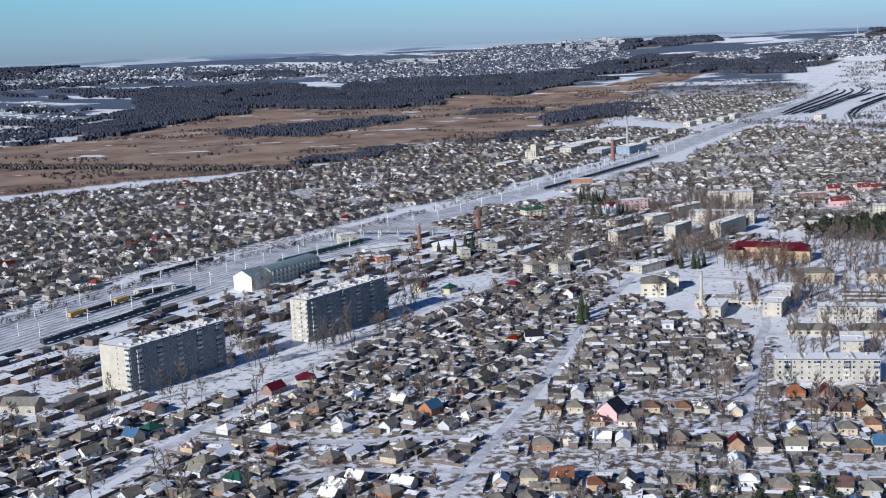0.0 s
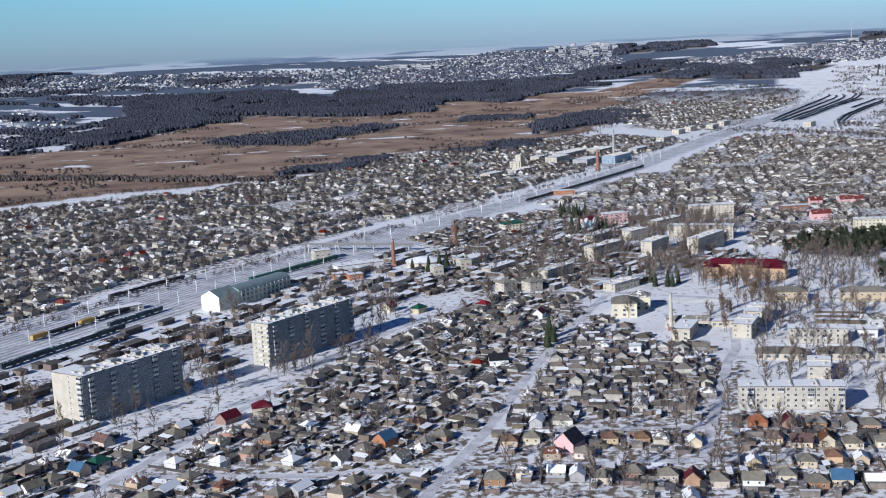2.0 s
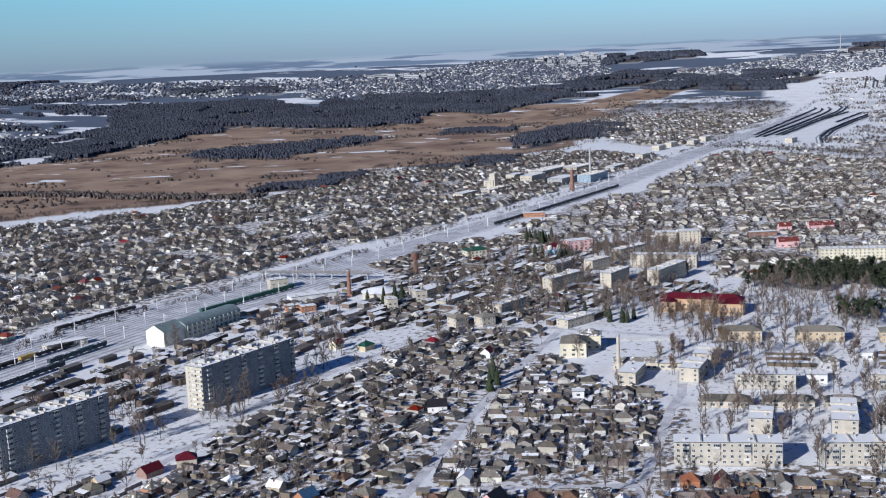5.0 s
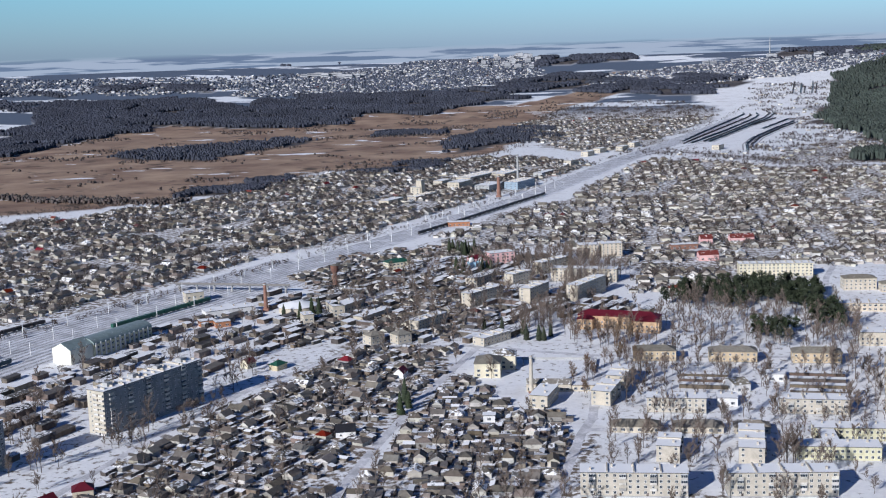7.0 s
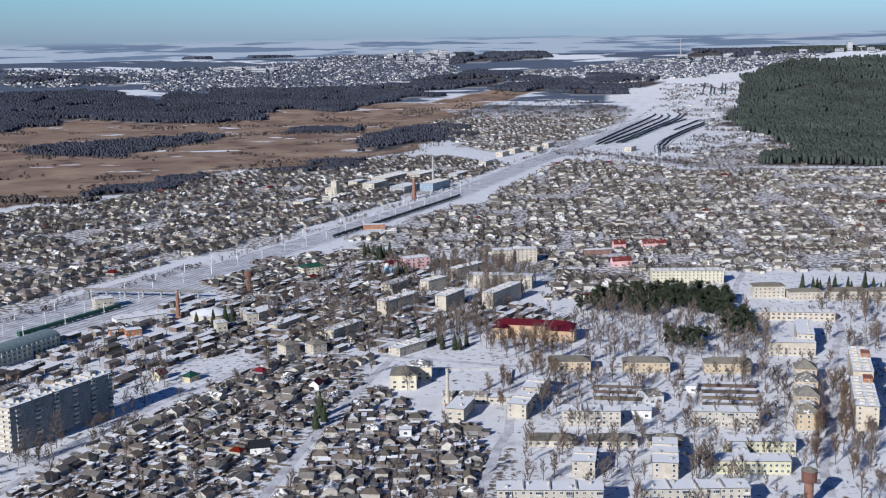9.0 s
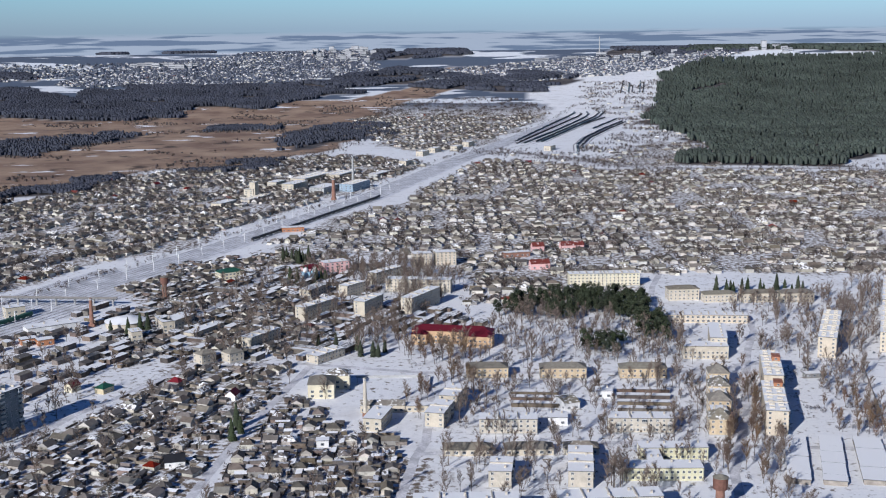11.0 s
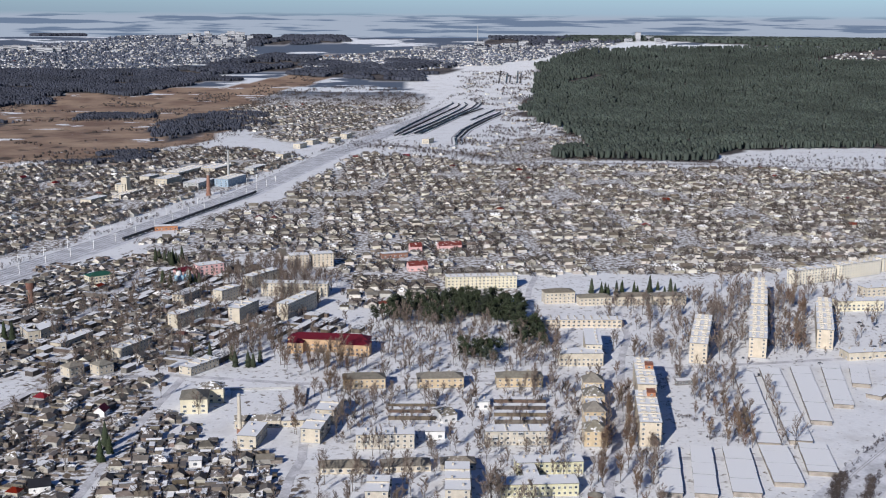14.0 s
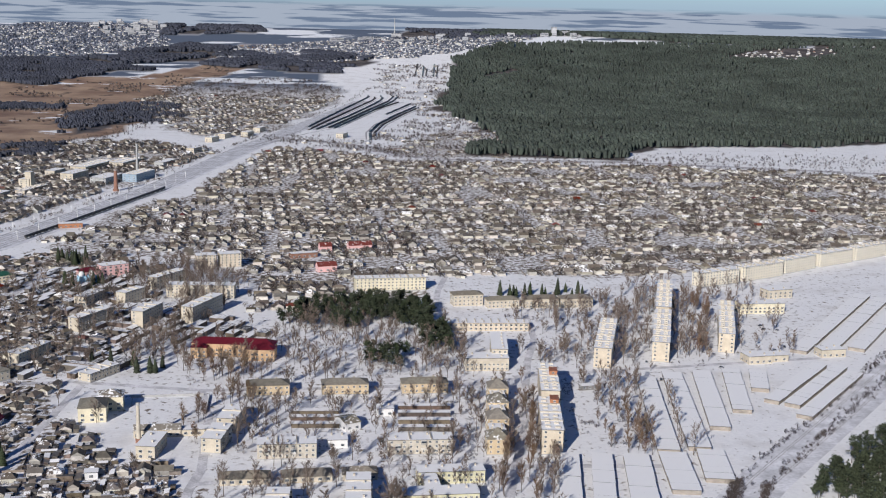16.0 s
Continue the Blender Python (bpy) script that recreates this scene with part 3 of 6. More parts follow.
for cx, cy, L in ((13.2 - 0.2, 39.0, 81), (-60.7, -78.5, 70)):
    o = apartment(cx, cy, 61.5, L, 14, 9, shade_grey_panel, "nine-storey panel block with grey fronts darkened for shade and cream ends", ("front",), 5, True, sh=2.9)
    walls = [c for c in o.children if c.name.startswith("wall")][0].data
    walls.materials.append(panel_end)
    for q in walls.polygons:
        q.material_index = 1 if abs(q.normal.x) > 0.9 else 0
    for k in range(4):
        bm = bmesh.new()
        x = -L / 2 + (k + 0.5) * L / 4
        box(bm, x - 2.2, -1.8, 27.3, x + 2.2, 2.2, 29.8)
        part("lift_house", bm, concrete, o)
    for f in range(9):
        for y, me in ((5.2, BALC_G),) if L < 75 else ((5.2, BALC), (0.6, BALC)):
            v = new("loggia", me)
            v.parent = o
            v.matrix_basis = pose(0, 0, 0, 0, 0, -90) @ pose(y, -L / 2, 1.0 + f * 2.9)
        hang(WIN_S, o, "left", L, 14, -4.0, 1.9 + f * 2.9)
    bm = bmesh.new()
    for u in range(1, int(L / 6.2)):
        x = -L / 2 + u * L / int(L / 6.2)
        box(bm, x - 0.05, -7.03, 0.8, x + 0.05, -7.0, 26.9)
    seams = part("panel_seams", bm, mat("joint_mastic", (0.12, 0.125, 0.13), 0.9), o)
    seams["kind"] = "stuff"
    if L < 75:
        bm = bmesh.new()
        box(bm, -L / 2 + 0.6, 7.0, 0, -L / 2 + 16, 19, 26.6)
        part("wing", bm, panel_end, o, "cream panel wing behind the block")
        bm = bmesh.new()
        box(bm, -L / 2 + 0.3, 7.36, 26.6, -L / 2 + 16.3, 19.3, 27.0)
        part("wing_roof", bm, felt_deep, o)

# ---- five-storey slabs by the garages ----
PALE = mat("pale_brick", (0.53, 0.455, 0.35), 0.85, 0.2, 0.12)
apartment(496, 40, 74.3, 62, 12.7, 5, PALE, "long cream brick slab of flats beside the garages", ("front", "left"), 4, sh=3.0)
apartment(518.5, 112, 74.3, 62, 12.2, 5, PALE, "long cream brick slab of flats beside the garages", ("front",), 4, sh=3.0)
for cx, cy in ((505.0, 60.3), (523.7, 118.8)):
    o = new("roof_addition")
    bm = bmesh.new()
    box(bm, -4.5, -2.6, 0, 4.5, 2.6, 2.6)
    part("wall", bm, orange, o)
    bm = bmesh.new()
    box(bm, -4.8, -2.9, 2.6, 4.8, 2.9, 2.85)
    part("roof", bm, mat("orange_sheet_roof", (0.30, 0.12, 0.07), 0.7, 0.4, 0.2, snow=0.3), o)
    for u in (-2.8, 0, 2.8):
        hang(WIN, o, "front", 9, 5.2, u, 0.6)
    hang(WIN, o, "left", 9, 5.2, 0, 0.6)
    o.matrix_basis = pose(cx, cy, 16.25, 0, 0, 74.3)
    tagged(o, "orange-clad attic room on the snowy roof of the slab", "attic room")
apartment(652, 228, 65.7, 104, 12.9, 5, PALE, "long pale slab of flats with a snowy roof", ("front", "left"), 6, sh=3.0)
apartment(698.5, 331, 65.7, 104, 12.9, 5, PALE, "long pale slab of flats with a snowy roof", ("front",), 6, sh=3.0)
apartment(716.4, 245.7, 64.4, 111, 12.2, 5, PALE, "long pale slab of flats with a snowy roof", ("front", "left"), 6, sh=3.0)
apartment(598.6, 213, 66.1, 89, 12.8, 5, PALE, "long pale slab of flats with a snowy roof", ("front", "left"), 5, sh=3.0)
edge_wall = mat("pale_cream_render", (0.66, 0.60, 0.48), 0.85, 0.2, 0.12)
for cx, cy, a, L in ((792, 421, 17, 50), (850, 442, 21, 56), (906, 470, 25, 52), (962, 494, 22, 54), (1020, 520, 24, 56)):
    apartment(cx, cy, a, L, 12, 5, edge_wall, "cream block of flats along the edge of the estate", ("front", "left"), 4, sh=2.7)

# ---- four- and three-storey blocks of the estate ----
for cx, cy, a, L in ((294.9, -95.5, -3.0, 51.4), (365.3, -97.1, 0.0, 51.8), (410.7, 30.2, -7, 38.4), (332.0, 36.5, -6, 34.4)):
    apartment(cx, cy, a, L, 12, 4 if cy < 0 else 3, brickm, "beige brick apartment block with mixed balconies", ("front", "left", "right"), 4 if L > 40 else 3)
apartment(318.3, -43.6, 80, 22, 12, 3, brickm, "short beige brick block of flats with a snowy roof", ("left", "front"), 2)
apartment(362.0, -39.0, 80, 40, 13, 3, brickm, "beige brick block of flats with a snowy roof", ("left", "front"), 3)
apartment(292.5, 60, 72, 27, 11.7, 3, plaster, "low cream block of flats among bare trees", ("left", "front"), 2)
apartment(303.5, 94, 72, 27, 11.7, 3, plaster, "low cream block of flats among bare trees", ("left", "front"), 2)
apartment(471.9, 442.3, -2, 65.8, 13, 4, cream, "long pale cream four-storey block above the pine park", ("front",), 4, balconies=False)
apartment(308, 557, 6, 19, 14, 5, PALE, "pale twin block of flats", ("front", "left"), 1, sh=2.6)
apartment(332, 562, 6, 21, 14, 5, PALE, "pale twin block of flats", ("front",), 1, sh=2.6)
for cx, cy, a, L, W, n in ((252, 350, 60.6, 33, 10.5, 5), (297, 366, 58.5, 51, 10.5, 5), (208, 350, 53, 44, 10, 4), (238, 424, 50, 26, 10, 4), (270, 486, 50, 42, 10, 4), (168, 262, 56, 36, 10, 3), (219, 211, 50, 30, 11, 2)):
    apartment(cx, cy, a, L, W, n, plaster, "cream block of flats in the town centre", ("front", "left"), 3, sh=2.75)
apartment(299, 436, -11.8, 60, 12, 4, plaster, "cream block of flats in the town centre", ("front",), 4)
for cx, cy, a, L in ((331.9, 154.6, -4, 28.8), (383.9, 148.5, -5, 31.6), (438.3, 142.1, -5, 31.8)):
    apartment(cx, cy, a, L, 13, 2, mat("buff_plaster", (0.48, 0.38, 0.25), 0.85, 0.2, 0.14), "two-storey buff house with a grey hipped roof", ("front", "left"), 2, False, "hip", 3.3)
for cx, cy in ((456.7, 22.1), (466.6, 56.8), (475.3, 87.5), (483.5, 116.1)):
    apartment(cx, cy, -9.6, 13.5, 14, 3, mat("buff_plaster", (0.60, 0.48, 0.32)), "buff three-storey house with a steep grey roof", ("front", "left"), 1, False, "hip", 3.1, rise=5.2)
    if cy < 110:
        hall("link_house", cx + 4.6, cy + 16.0, -9.6, 9.5, 17, 8.6, mat("buff_plaster", (0.60, 0.48, 0.32)), felt_deep, 0, "lower buff link between two steep-roofed houses", "house", 4)
for cx, cy in ((131, 212), (151, 214)):
    apartment(cx, cy, 40, 12, 11, 2, plaster, "small two-storey cream house with a hipped roof", ("front", "left"), 1, False, "hip", 3.2)

# ---- named single buildings ----
o = hall("yellow_house", 218.6, 124, -2.5, 17.2, 20, 9.5, cream, slate, 4.2, "pale yellow three-storey building with a grey hipped roof", "building", 4.5, True)
hall("yellow_house_wing", 229, 141, -2.5, 16, 14, 9.5, cream, slate, 3.6, "pale yellow wing with a grey hipped roof", "building", 4.5, True)
hall("boiler_house", 254.4, 56.5, 73, 25, 11.3, 8, plaster, felt_deep, 0, "cream boiler house with a snowy flat roof", "boiler house", 4)
hall("workshop", 258, 84, -4, 28, 8, 5, plaster, slate, 2.4, "low workshop with a grey pitched roof", "workshop", 4)
hall("workshop", 279, 83, -4, 20, 7, 4, plaster, felt_deep, 0, "low cream workshop with a snowy roof", "workshop", 4)
hall("red_roofed_school", 316, 252, -16, 62, 14, 9.5, mat("ochre_plaster", (0.50, 0.34, 0.20), 0.85, 0.2, 0.12), redroof, 3.6, "ochre school building with a dark red metal roof", "school", 3.4, True)
for cx, cy, L, W, h in ((334.4, 236.3, 22, 11, 8.6), (290.4, 250.0, 12, 10, 8.2)):
    hall("school_wing", cx, cy, -16, L, W, h, mat("ochre_plaster", (0.50, 0.34, 0.20)), redroof, 2.6, "projecting ochre wing of the school with a dark red roof", "school", 3.4, True)
hall("school", 495.3, 188, -8, 32, 15, 9.5, plaster, felt_deep, 0, "three-storey cream school with a snowy flat roof", "school", 3)
hall("school_wing", 512, 213, 76, 46, 12, 13, plaster, felt_deep, 0, "taller cream wing of the school", "school", 3.4)
hall("kindergarten", 418.4, -16, -5, 38, 11, 7, greenp, felt_deep, 0, "two-storey pale green kindergarten with a snowy roof", "kindergarten", 3)
hall("kindergarten", 405, -46, -5, 42, 12, 7, greenp, felt_deep, 0, "two-storey pale green kindergarten with a snowy roof", "kindergarten", 3)
hall("kindergarten_link", 404, -30, -5, 8, 18, 6.5, greenp, felt_deep, 0, "pale green link between two wings", "kindergarten", 4)
for cx, cy, L, W, h in ((529.4, 378, 27, 14, 10), (558.8, 366, 29, 12, 7), (593, 362, 31, 14, 8), (625, 359, 29, 14, 8)):
    hall("public_building", cx, cy, 0, L, W, h, plaster, slate, 2.6, "cream public building with a grey hipped roof", "building", 3.4, True)
hall("public_building", 521.7, 294, -9, 75, 12, 6.5, PALE, felt_deep, 0, "long low pale building with a snowy roof", "building", 4)
hall("public_building", 783, 314, -5, 41, 14, 9, cream, felt_deep, 0, "cream public building at the end of the garages", "building", 4)
hall("service_building", 706, 172, 1, 20, 14, 6, plaster, felt_deep, 0, "cream service building by the garages", "building", 5)
hall("service_building", 724, 174, 1, 14, 12, 5, plaster, felt_deep, 0, "cream service building by the garages", "building", 5)
hall("pink_house", 220, 528, 26, 26, 14, 13, pinkm, felt_deep, 0, "tall pink building with a snowy roof", "building", 5)
hall("pink_house", 198, 520, 26, 18, 14, 9, pinkm, redroof, 3, "pink building with a red roof", "building", 5, True)
for dx in (0, 9):
    o = new("church_dome")
    bm = bmesh.new()
    box(bm, -3.5, -3.5, 0, 3.5, 3.5, 9)
    part("wall", bm, mat("sky_blue_plaster", (0.35, 0.55, 0.68), 0.8, 0.3, 0.1), o)
    bm = bmesh.new()
    bmesh.ops.create_uvsphere(bm, u_segments=14, v_segments=8, radius=2.6, matrix=Matrix.Translation((0, 0, 10.2)) @ Matrix.Diagonal((1, 1, 1.25, 1)))
    part("dome", bm, mat("white_paint", (0.76, 0.76, 0.75)), o, "white onion dome")
    stand(o, 193 + dx, 496 + dx * 0.3, 20, 7, 7)
    tagged(o, "small light blue church tower with a white dome", "church")
hall("green_roofed_house", 118, 520, 30, 24, 14, 7, cream, greenroof, 3, "cream building with a dark green hipped roof", "building", 4, True)
for cx, cy, a, L, W, h, wl, rf in ((203, 432, 60, 30, 12, 8, plaster, felt), (96, 322, 60, 26, 14, 9, plaster, felt_deep), (120, 300, 60, 40, 10, 5, plaster, felt_deep)):
    hall("shop_building", cx, cy, a, L, W, h, wl, rf, 0, "cream shop building under a snowy roof", "shop", 4)
hall("warehouse", -5, 322, 30, 42, 15, 6, white, felt_deep, 0, "white warehouse with a snowy roof by the tracks", "warehouse", 5)
for dx, dy in ((0, 0), (14, -4)):
    hall("kiosk", -14 + dx, 283 + dy, 28, 12, 9, 4.5, orange, felt_deep, 0, "small orange-clad kiosk with a snowy roof", "kiosk", 5)
hall("signal_house", -50, 378, 30, 16, 12, 9, plaster, felt_deep, 0, "cream signal house between the tracks", "signal house", 5)

hall("barrack_house", 304.9, 1.7, -5.1, 27.8, 11.0, 3.6, plaster, slate, 3.0, "long single-storey cream house with a grey hipped roof", "house", 4, True)
hall("barrack_house", 339.2, -0.8, -3.3, 27.6, 11.0, 3.6, plaster, slate, 3.0, "long single-storey cream house with a grey hipped roof", "house", 4, True)
hall("barrack_house", 368.8, -2.7, -5.2, 19.4, 11.0, 3.6, plaster, slate, 3.0, "long single-storey cream house with a grey hipped roof", "house", 4, True)
hall("shed_row", 355.0, 83.5, -9.6, 30.1, 5.0, 2.6, darkwood, felt_deep, 0, "low row of dark timber sheds with snowy roofs", "sheds")
hall("shed_row", 356.6, 96.0, -9.5, 30.5, 5.0, 2.6, darkwood, felt_deep, 0, "low row of dark timber sheds with snowy roofs", "sheds")
hall("shed_row", 358.2, 107.8, -9.5, 31.0, 5.0, 2.6, darkwood, felt_deep, 0, "low row of dark timber sheds with snowy roofs", "sheds")
hall("shed_row", 421.6, 66.0, -9.6, 32.7, 5.0, 2.6, darkwood, felt_deep, 0, "low row of dark timber sheds with snowy roofs", "sheds")
hall("shed_row", 424.5, 79.2, -9.6, 33.3, 5.0, 2.6, darkwood, felt_deep, 0, "low row of dark timber sheds with snowy roofs", "sheds")
hall("shed_row", 427.5, 92.9, -9.5, 33.8, 5.0, 2.6, darkwood, felt_deep, 0, "low row of dark timber sheds with snowy roofs", "sheds")
hall("shed_row", 430.4, 106.0, -9.4, 34.4, 5.0, 2.6, darkwood, felt_deep, 0, "low row of dark timber sheds with snowy roofs", "sheds")
hall("white_store", 363.9, 50.0, -5.2, 11.9, 12.0, 5, white, felt_deep, 0, "small white store with a snowy roof", "store", 5)
hall("white_store", 402.7, 100.1, -3.6, 10.7, 10.0, 5, white, felt_deep, 0, "small white store with a snowy roof", "store", 5)
hall("white_store", 374.8, 80.1, 19.6, 10.5, 16.0, 5, white, slate, 2, "small white store with a pitched roof", "store", 5)
hall("white_store", 221.6, 22.1, -0.3, 7.1, 6.0, 4, white, felt_deep, 0, "small white cubical store", "store", 5)
hall("service_building", 772.6, 178.5, -0.2, 20.6, 12.0, 6, plaster, felt_deep, 0, "cream service building by the garages", "building", 5)
hall("service_building", 826.9, 365.1, 6.7, 26.3, 14.0, 8, plaster, felt_deep, 0, "cream service building behind the estate", "building", 5)
hall("kiosk", 553.8, 128.6, 2.9, 12.0, 6.0, 3, steel, felt_deep, 0, "grey metal kiosk beside the garages", "kiosk", 4)
hall("red_store", 410.0, 596.7, 10.6, 28.1, 9.0, 5, redbrick, felt_deep, 0, "red brick store near the cottages", "store", 5)
hall("long_store", 165.5, 794.1, 8.3, 26.5, 12.0, 5, orange, felt_deep, 0, "long low orange brick store", "store", 5)
hall("red_house", 474.3, 627.6, 6.3, 25.4, 10.0, 6, pinkm, mat("bright_red_roof", (0.15, 0.035, 0.028), 0.6, 0.4, 0.15, snow=0.35), 3.5, "house with a bright red roof", "house", 5)
hall("red_house", 424.5, 528.7, 8.2, 19.4, 10.0, 6, pinkm, mat("bright_red_roof", (0.15, 0.035, 0.028), 0.6, 0.4, 0.15, snow=0.35), 3.5, "house with a bright red roof", "house", 5)
hall("red_house", 436.8, 625.1, 6.3, 12.6, 10.0, 6, pinkm, mat("bright_red_roof", (0.15, 0.035, 0.028), 0.6, 0.4, 0.15, snow=0.35), 3.5, "house with a bright red roof", "house", 5)
hall("shop_building", 85.8, 316.4, 23.9, 8.7, 24.0, 9, plaster, felt, 0, "cream shop building under a snowy roof", "shop", 4)
hall("shop_building", 69.1, 280.3, 23.5, 8.3, 12.0, 9, plaster, felt, 0, "cream shop building under a snowy roof", "shop", 4)
hall("platform_canopy", -161.4, 170.9, 46.0, 31.9, 9.0, 4, plaster, felt_deep, 0, "long low platform building between the tracks", "station building", 5)
hall("old_barn", -122.5, -137.4, -1.7, 19.5, 12.0, 5, plaster, slate, 3, "old long barn with a grey roof beside bare trees", "barn", 5)


def station():
    """The railway station: a white end pavilion, a long hall with a barrel roof and pilasters."""
    o = new("railway_station")
    bm = bmesh.new()
    box(bm, -14, -9, 0, 8, 9, 11)
    part("end_pavilion", bm, mat("cream_white", (0.78, 0.75, 0.62), 0.8, 0.3, 0.08), o)
    bm = bmesh.new()
    v = [bm.verts.new(p) for p in ((-14, -9, 11), (-14, 9, 11), (-14, 0, 15.4), (8, -9, 11), (8, 9, 11), (8, 0, 15.4))]
    bm.faces.new((v[1], v[0], v[2]))
    bm.faces.new((v[3], v[4], v[5]))
    part("gable_end", bm, mat("cream_white", (0.78, 0.75, 0.62)), o)
    lid = gable(o, 22, 18, 11, 4.5, mat("grey_green_metal", (0.22, 0.27, 0.26), 0.4, 0.3, 0.15, snow=0.3))
    lid.matrix_basis = pose(-3, 0, 0)
    bm = bmesh.new()
    box(bm, 8, -10, 0, 70, 8, 10)
    part("long_hall", bm, mat("pale_green_plaster", (0.58, 0.62, 0.40)), o)
    bm = bmesh.new()
    n = 12
    rows = []
    for x in (8.0, 70.0):
        rows.append([bm.verts.new((x, -1 + 9.5 * math.cos(math.pi * k / n), 10 + 4.5 * math.sin(math.pi * k / n))) for k in range(n + 1)])
    for k in range(n):
        bm.faces.new((rows[0][k], rows[1][k], rows[1][k + 1], rows[0][k + 1]))
    bm.faces.new(rows[0])
    bm.faces.new(rows[1][::-1])
    part("barrel_roof", bm, mat("grey_green_metal", (0.22, 0.27, 0.26), 0.4, 0.3, 0.15, snow=0.3), o, "grey green curved metal roof")
    for k in range(12):
        bm = bmesh.new()
        x = 10 + k * 5
        box(bm, x - 0.5, -10.8, 0, x + 0.5, -10, 11)
        part("pilaster", bm, white, o)
        v = new("window", WIN_L)
        v.parent = o
        v.matrix_basis = pose(x + 2.5, -10, 3)
        v = new("window", WIN_L)
        v.parent = o
        v.matrix_basis = pose(x + 2.5, -10, 6.4)
    stand(o, -84, 180, 65, 80, 20)
    tagged(o, "pale railway station with a curved roof beside the tracks", "railway station")


station()


def chimney(cx, cy, h, r, label, shaft=redbrick):
    o = new("brick_chimney")
    bm = bmesh.new()
    bmesh.ops.create_cone(bm, cap_ends=True, segments=12, radius1=r, radius2=r * 0.62, depth=h, matrix=Matrix.Translation((0, 0, h / 2)))
    part("shaft", bm, shaft, o)
    bm = bmesh.new()
    bmesh.ops.create_cone(bm, cap_ends=True, segments=12, radius1=r * 0.8, radius2=r * 0.8, depth=1.2, matrix=Matrix.Translation((0, 0, h - 0.9)))
    part("crown", bm, concrete, o)
    bm = bmesh.new()
    box(bm, -r * 1.2, -r * 1.2, 0, r * 1.2, r * 1.2, 2.5)
    part("base", bm, redbrick, o)
    stand(o, cx, cy, 0, 2 * r, 2 * r)
    tagged(o, label, "chimney")


chimney(24.6, 333, 24, 2.0, "tall red brick chimney by the station")
chimney(246.8, 74, 25, 1.5, "slender buff brick chimney of the boiler house", brickm)
chimney(210, 1060, 30, 3.2, "squat orange brick chimney in the factory yard")
chimney(237, 1231, 44, 2.2, "tall slim grey factory chimney", concrete)


def water_tower(cx, cy):
    o = new("water_tower")
    bm = bmesh.new()
    bmesh.ops.create_cone(bm, cap_ends=True, segments=14, radius1=2.4, radius2=2.2, depth=13, matrix=Matrix.Translation((0, 0, 6.5)))
    part("shaft", bm, redbrick, o)
    bm = bmesh.new()
    bmesh.ops.create_cone(bm, cap_ends=True, segments=14, radius1=3.6, radius2=3.8, depth=6, matrix=Matrix.Translation((0, 0, 16)))
    part("tank", bm, mat("dark_brick", (0.16, 0.08, 0.06), 0.85, 0.5, 0.2), o)
    bm = bmesh.new()
    bmesh.ops.create_cone(bm, cap_ends=True, segments=14, radius1=4.1, radius2=0.3, depth=1.6, matrix=Matrix.Translation((0, 0, 19.8)))
    part("cap", bm, slate, o)
    stand(o, cx, cy, 0, 6, 6)
    tagged(o, "dark brick water tower with a conical cap", "water tower")


water_tower(68, 438)
water_tower(421, -98)


def circus(cx, cy):
    """A round market hall with a shallow snowy dome."""
    o = new("round_hall")
    bm = bmesh.new()
    bmesh.ops.create_cone(bm, cap_ends=True, segments=28, radius1=16, radius2=16, depth=5, matrix=Matrix.Translation((0, 0, 2.5)))
    part("wall", bm, plaster, o)
    bm = bmesh.new()
    bmesh.ops.create_cone(bm, cap_ends=True, segments=28, radius1=17, radius2=5, depth=3, matrix=Matrix.Translation((0, 0, 6.5)))
    part("dome", bm, felt_deep, o)
    stand(o, cx, cy, 0, 32, 32)
    tagged(o, "round market hall with a shallow snowy roof", "hall")


circus(52, 332)

# ---- streets ----
def ribbon(name, line, width, z, material, label, category="road"):
    V, F = [], []
    pts = [Vector((*p, 0)) for p in line]
    fine = []
    for a, b in zip(pts, pts[1:]):
        k = max(1, int((b - a).length / 25))
        fine += [a.lerp(b, i / k) for i in range(k)]
    fine.append(pts[-1])
    for i, p in enumerate(fine):
        d = (fine[min(i + 1, len(fine) - 1)] - fine[max(i - 1, 0)]).normalized()
        n = Vector((-d.y, d.x, 0)) * width / 2
        V += [tuple(p + n + Vector((0, 0, z))), tuple(p - n + Vector((0, 0, z)))]
        if i:
            F.append((2 * i - 2, 2 * i - 1, 2 * i + 1, 2 * i))
    return tagged(new(name, mesh_of(name, V, F, [material])), label, category, kind="structure")


STREETS = [[(-60, -330), (-40, -251), (-23, -194), (5, -91), (31, 8), (63, 94), (100, 161), (126, 212)], [(126, 212), (95, 300), (129, 438), (146, 508), (166, 682)], [(110, -300), (126, -204), (141, -137), (159, -27), (175, 58), (212, 210)], [(-20, -190), (59, -190), (109, -184), (187, -178), (308, -168), (480, -170)],
           [(126, 205), (201, 201), (288, 168), (342, 161), (470, 152), (520, 160)], [(245, -170), (257, -99), (274, -5), (282, 24), (290, 110), (288, 168)], [(276, 2), (392, 10), (468, -4), (560, -20)], [(435, -90), (445, -45), (477, 37), (509, 134), (531, 199), (555, 259), (570, 330)], [(40, -240), (74, -228), (250, -232), (330, -235)], [(112, -136), (150, -131), (250, -127)],
           [(494, 352), (515, 429), (542, 503), (600, 640)], [(282, 350), (354, 470), (430, 600)], [(509, 164), (558, 166), (639, 168), (760, 172)]]
GX, GY = np.meshgrid(np.arange(-1000, 2000, 4.0), np.arange(-400, 1800, 4.0), indexing="ij")
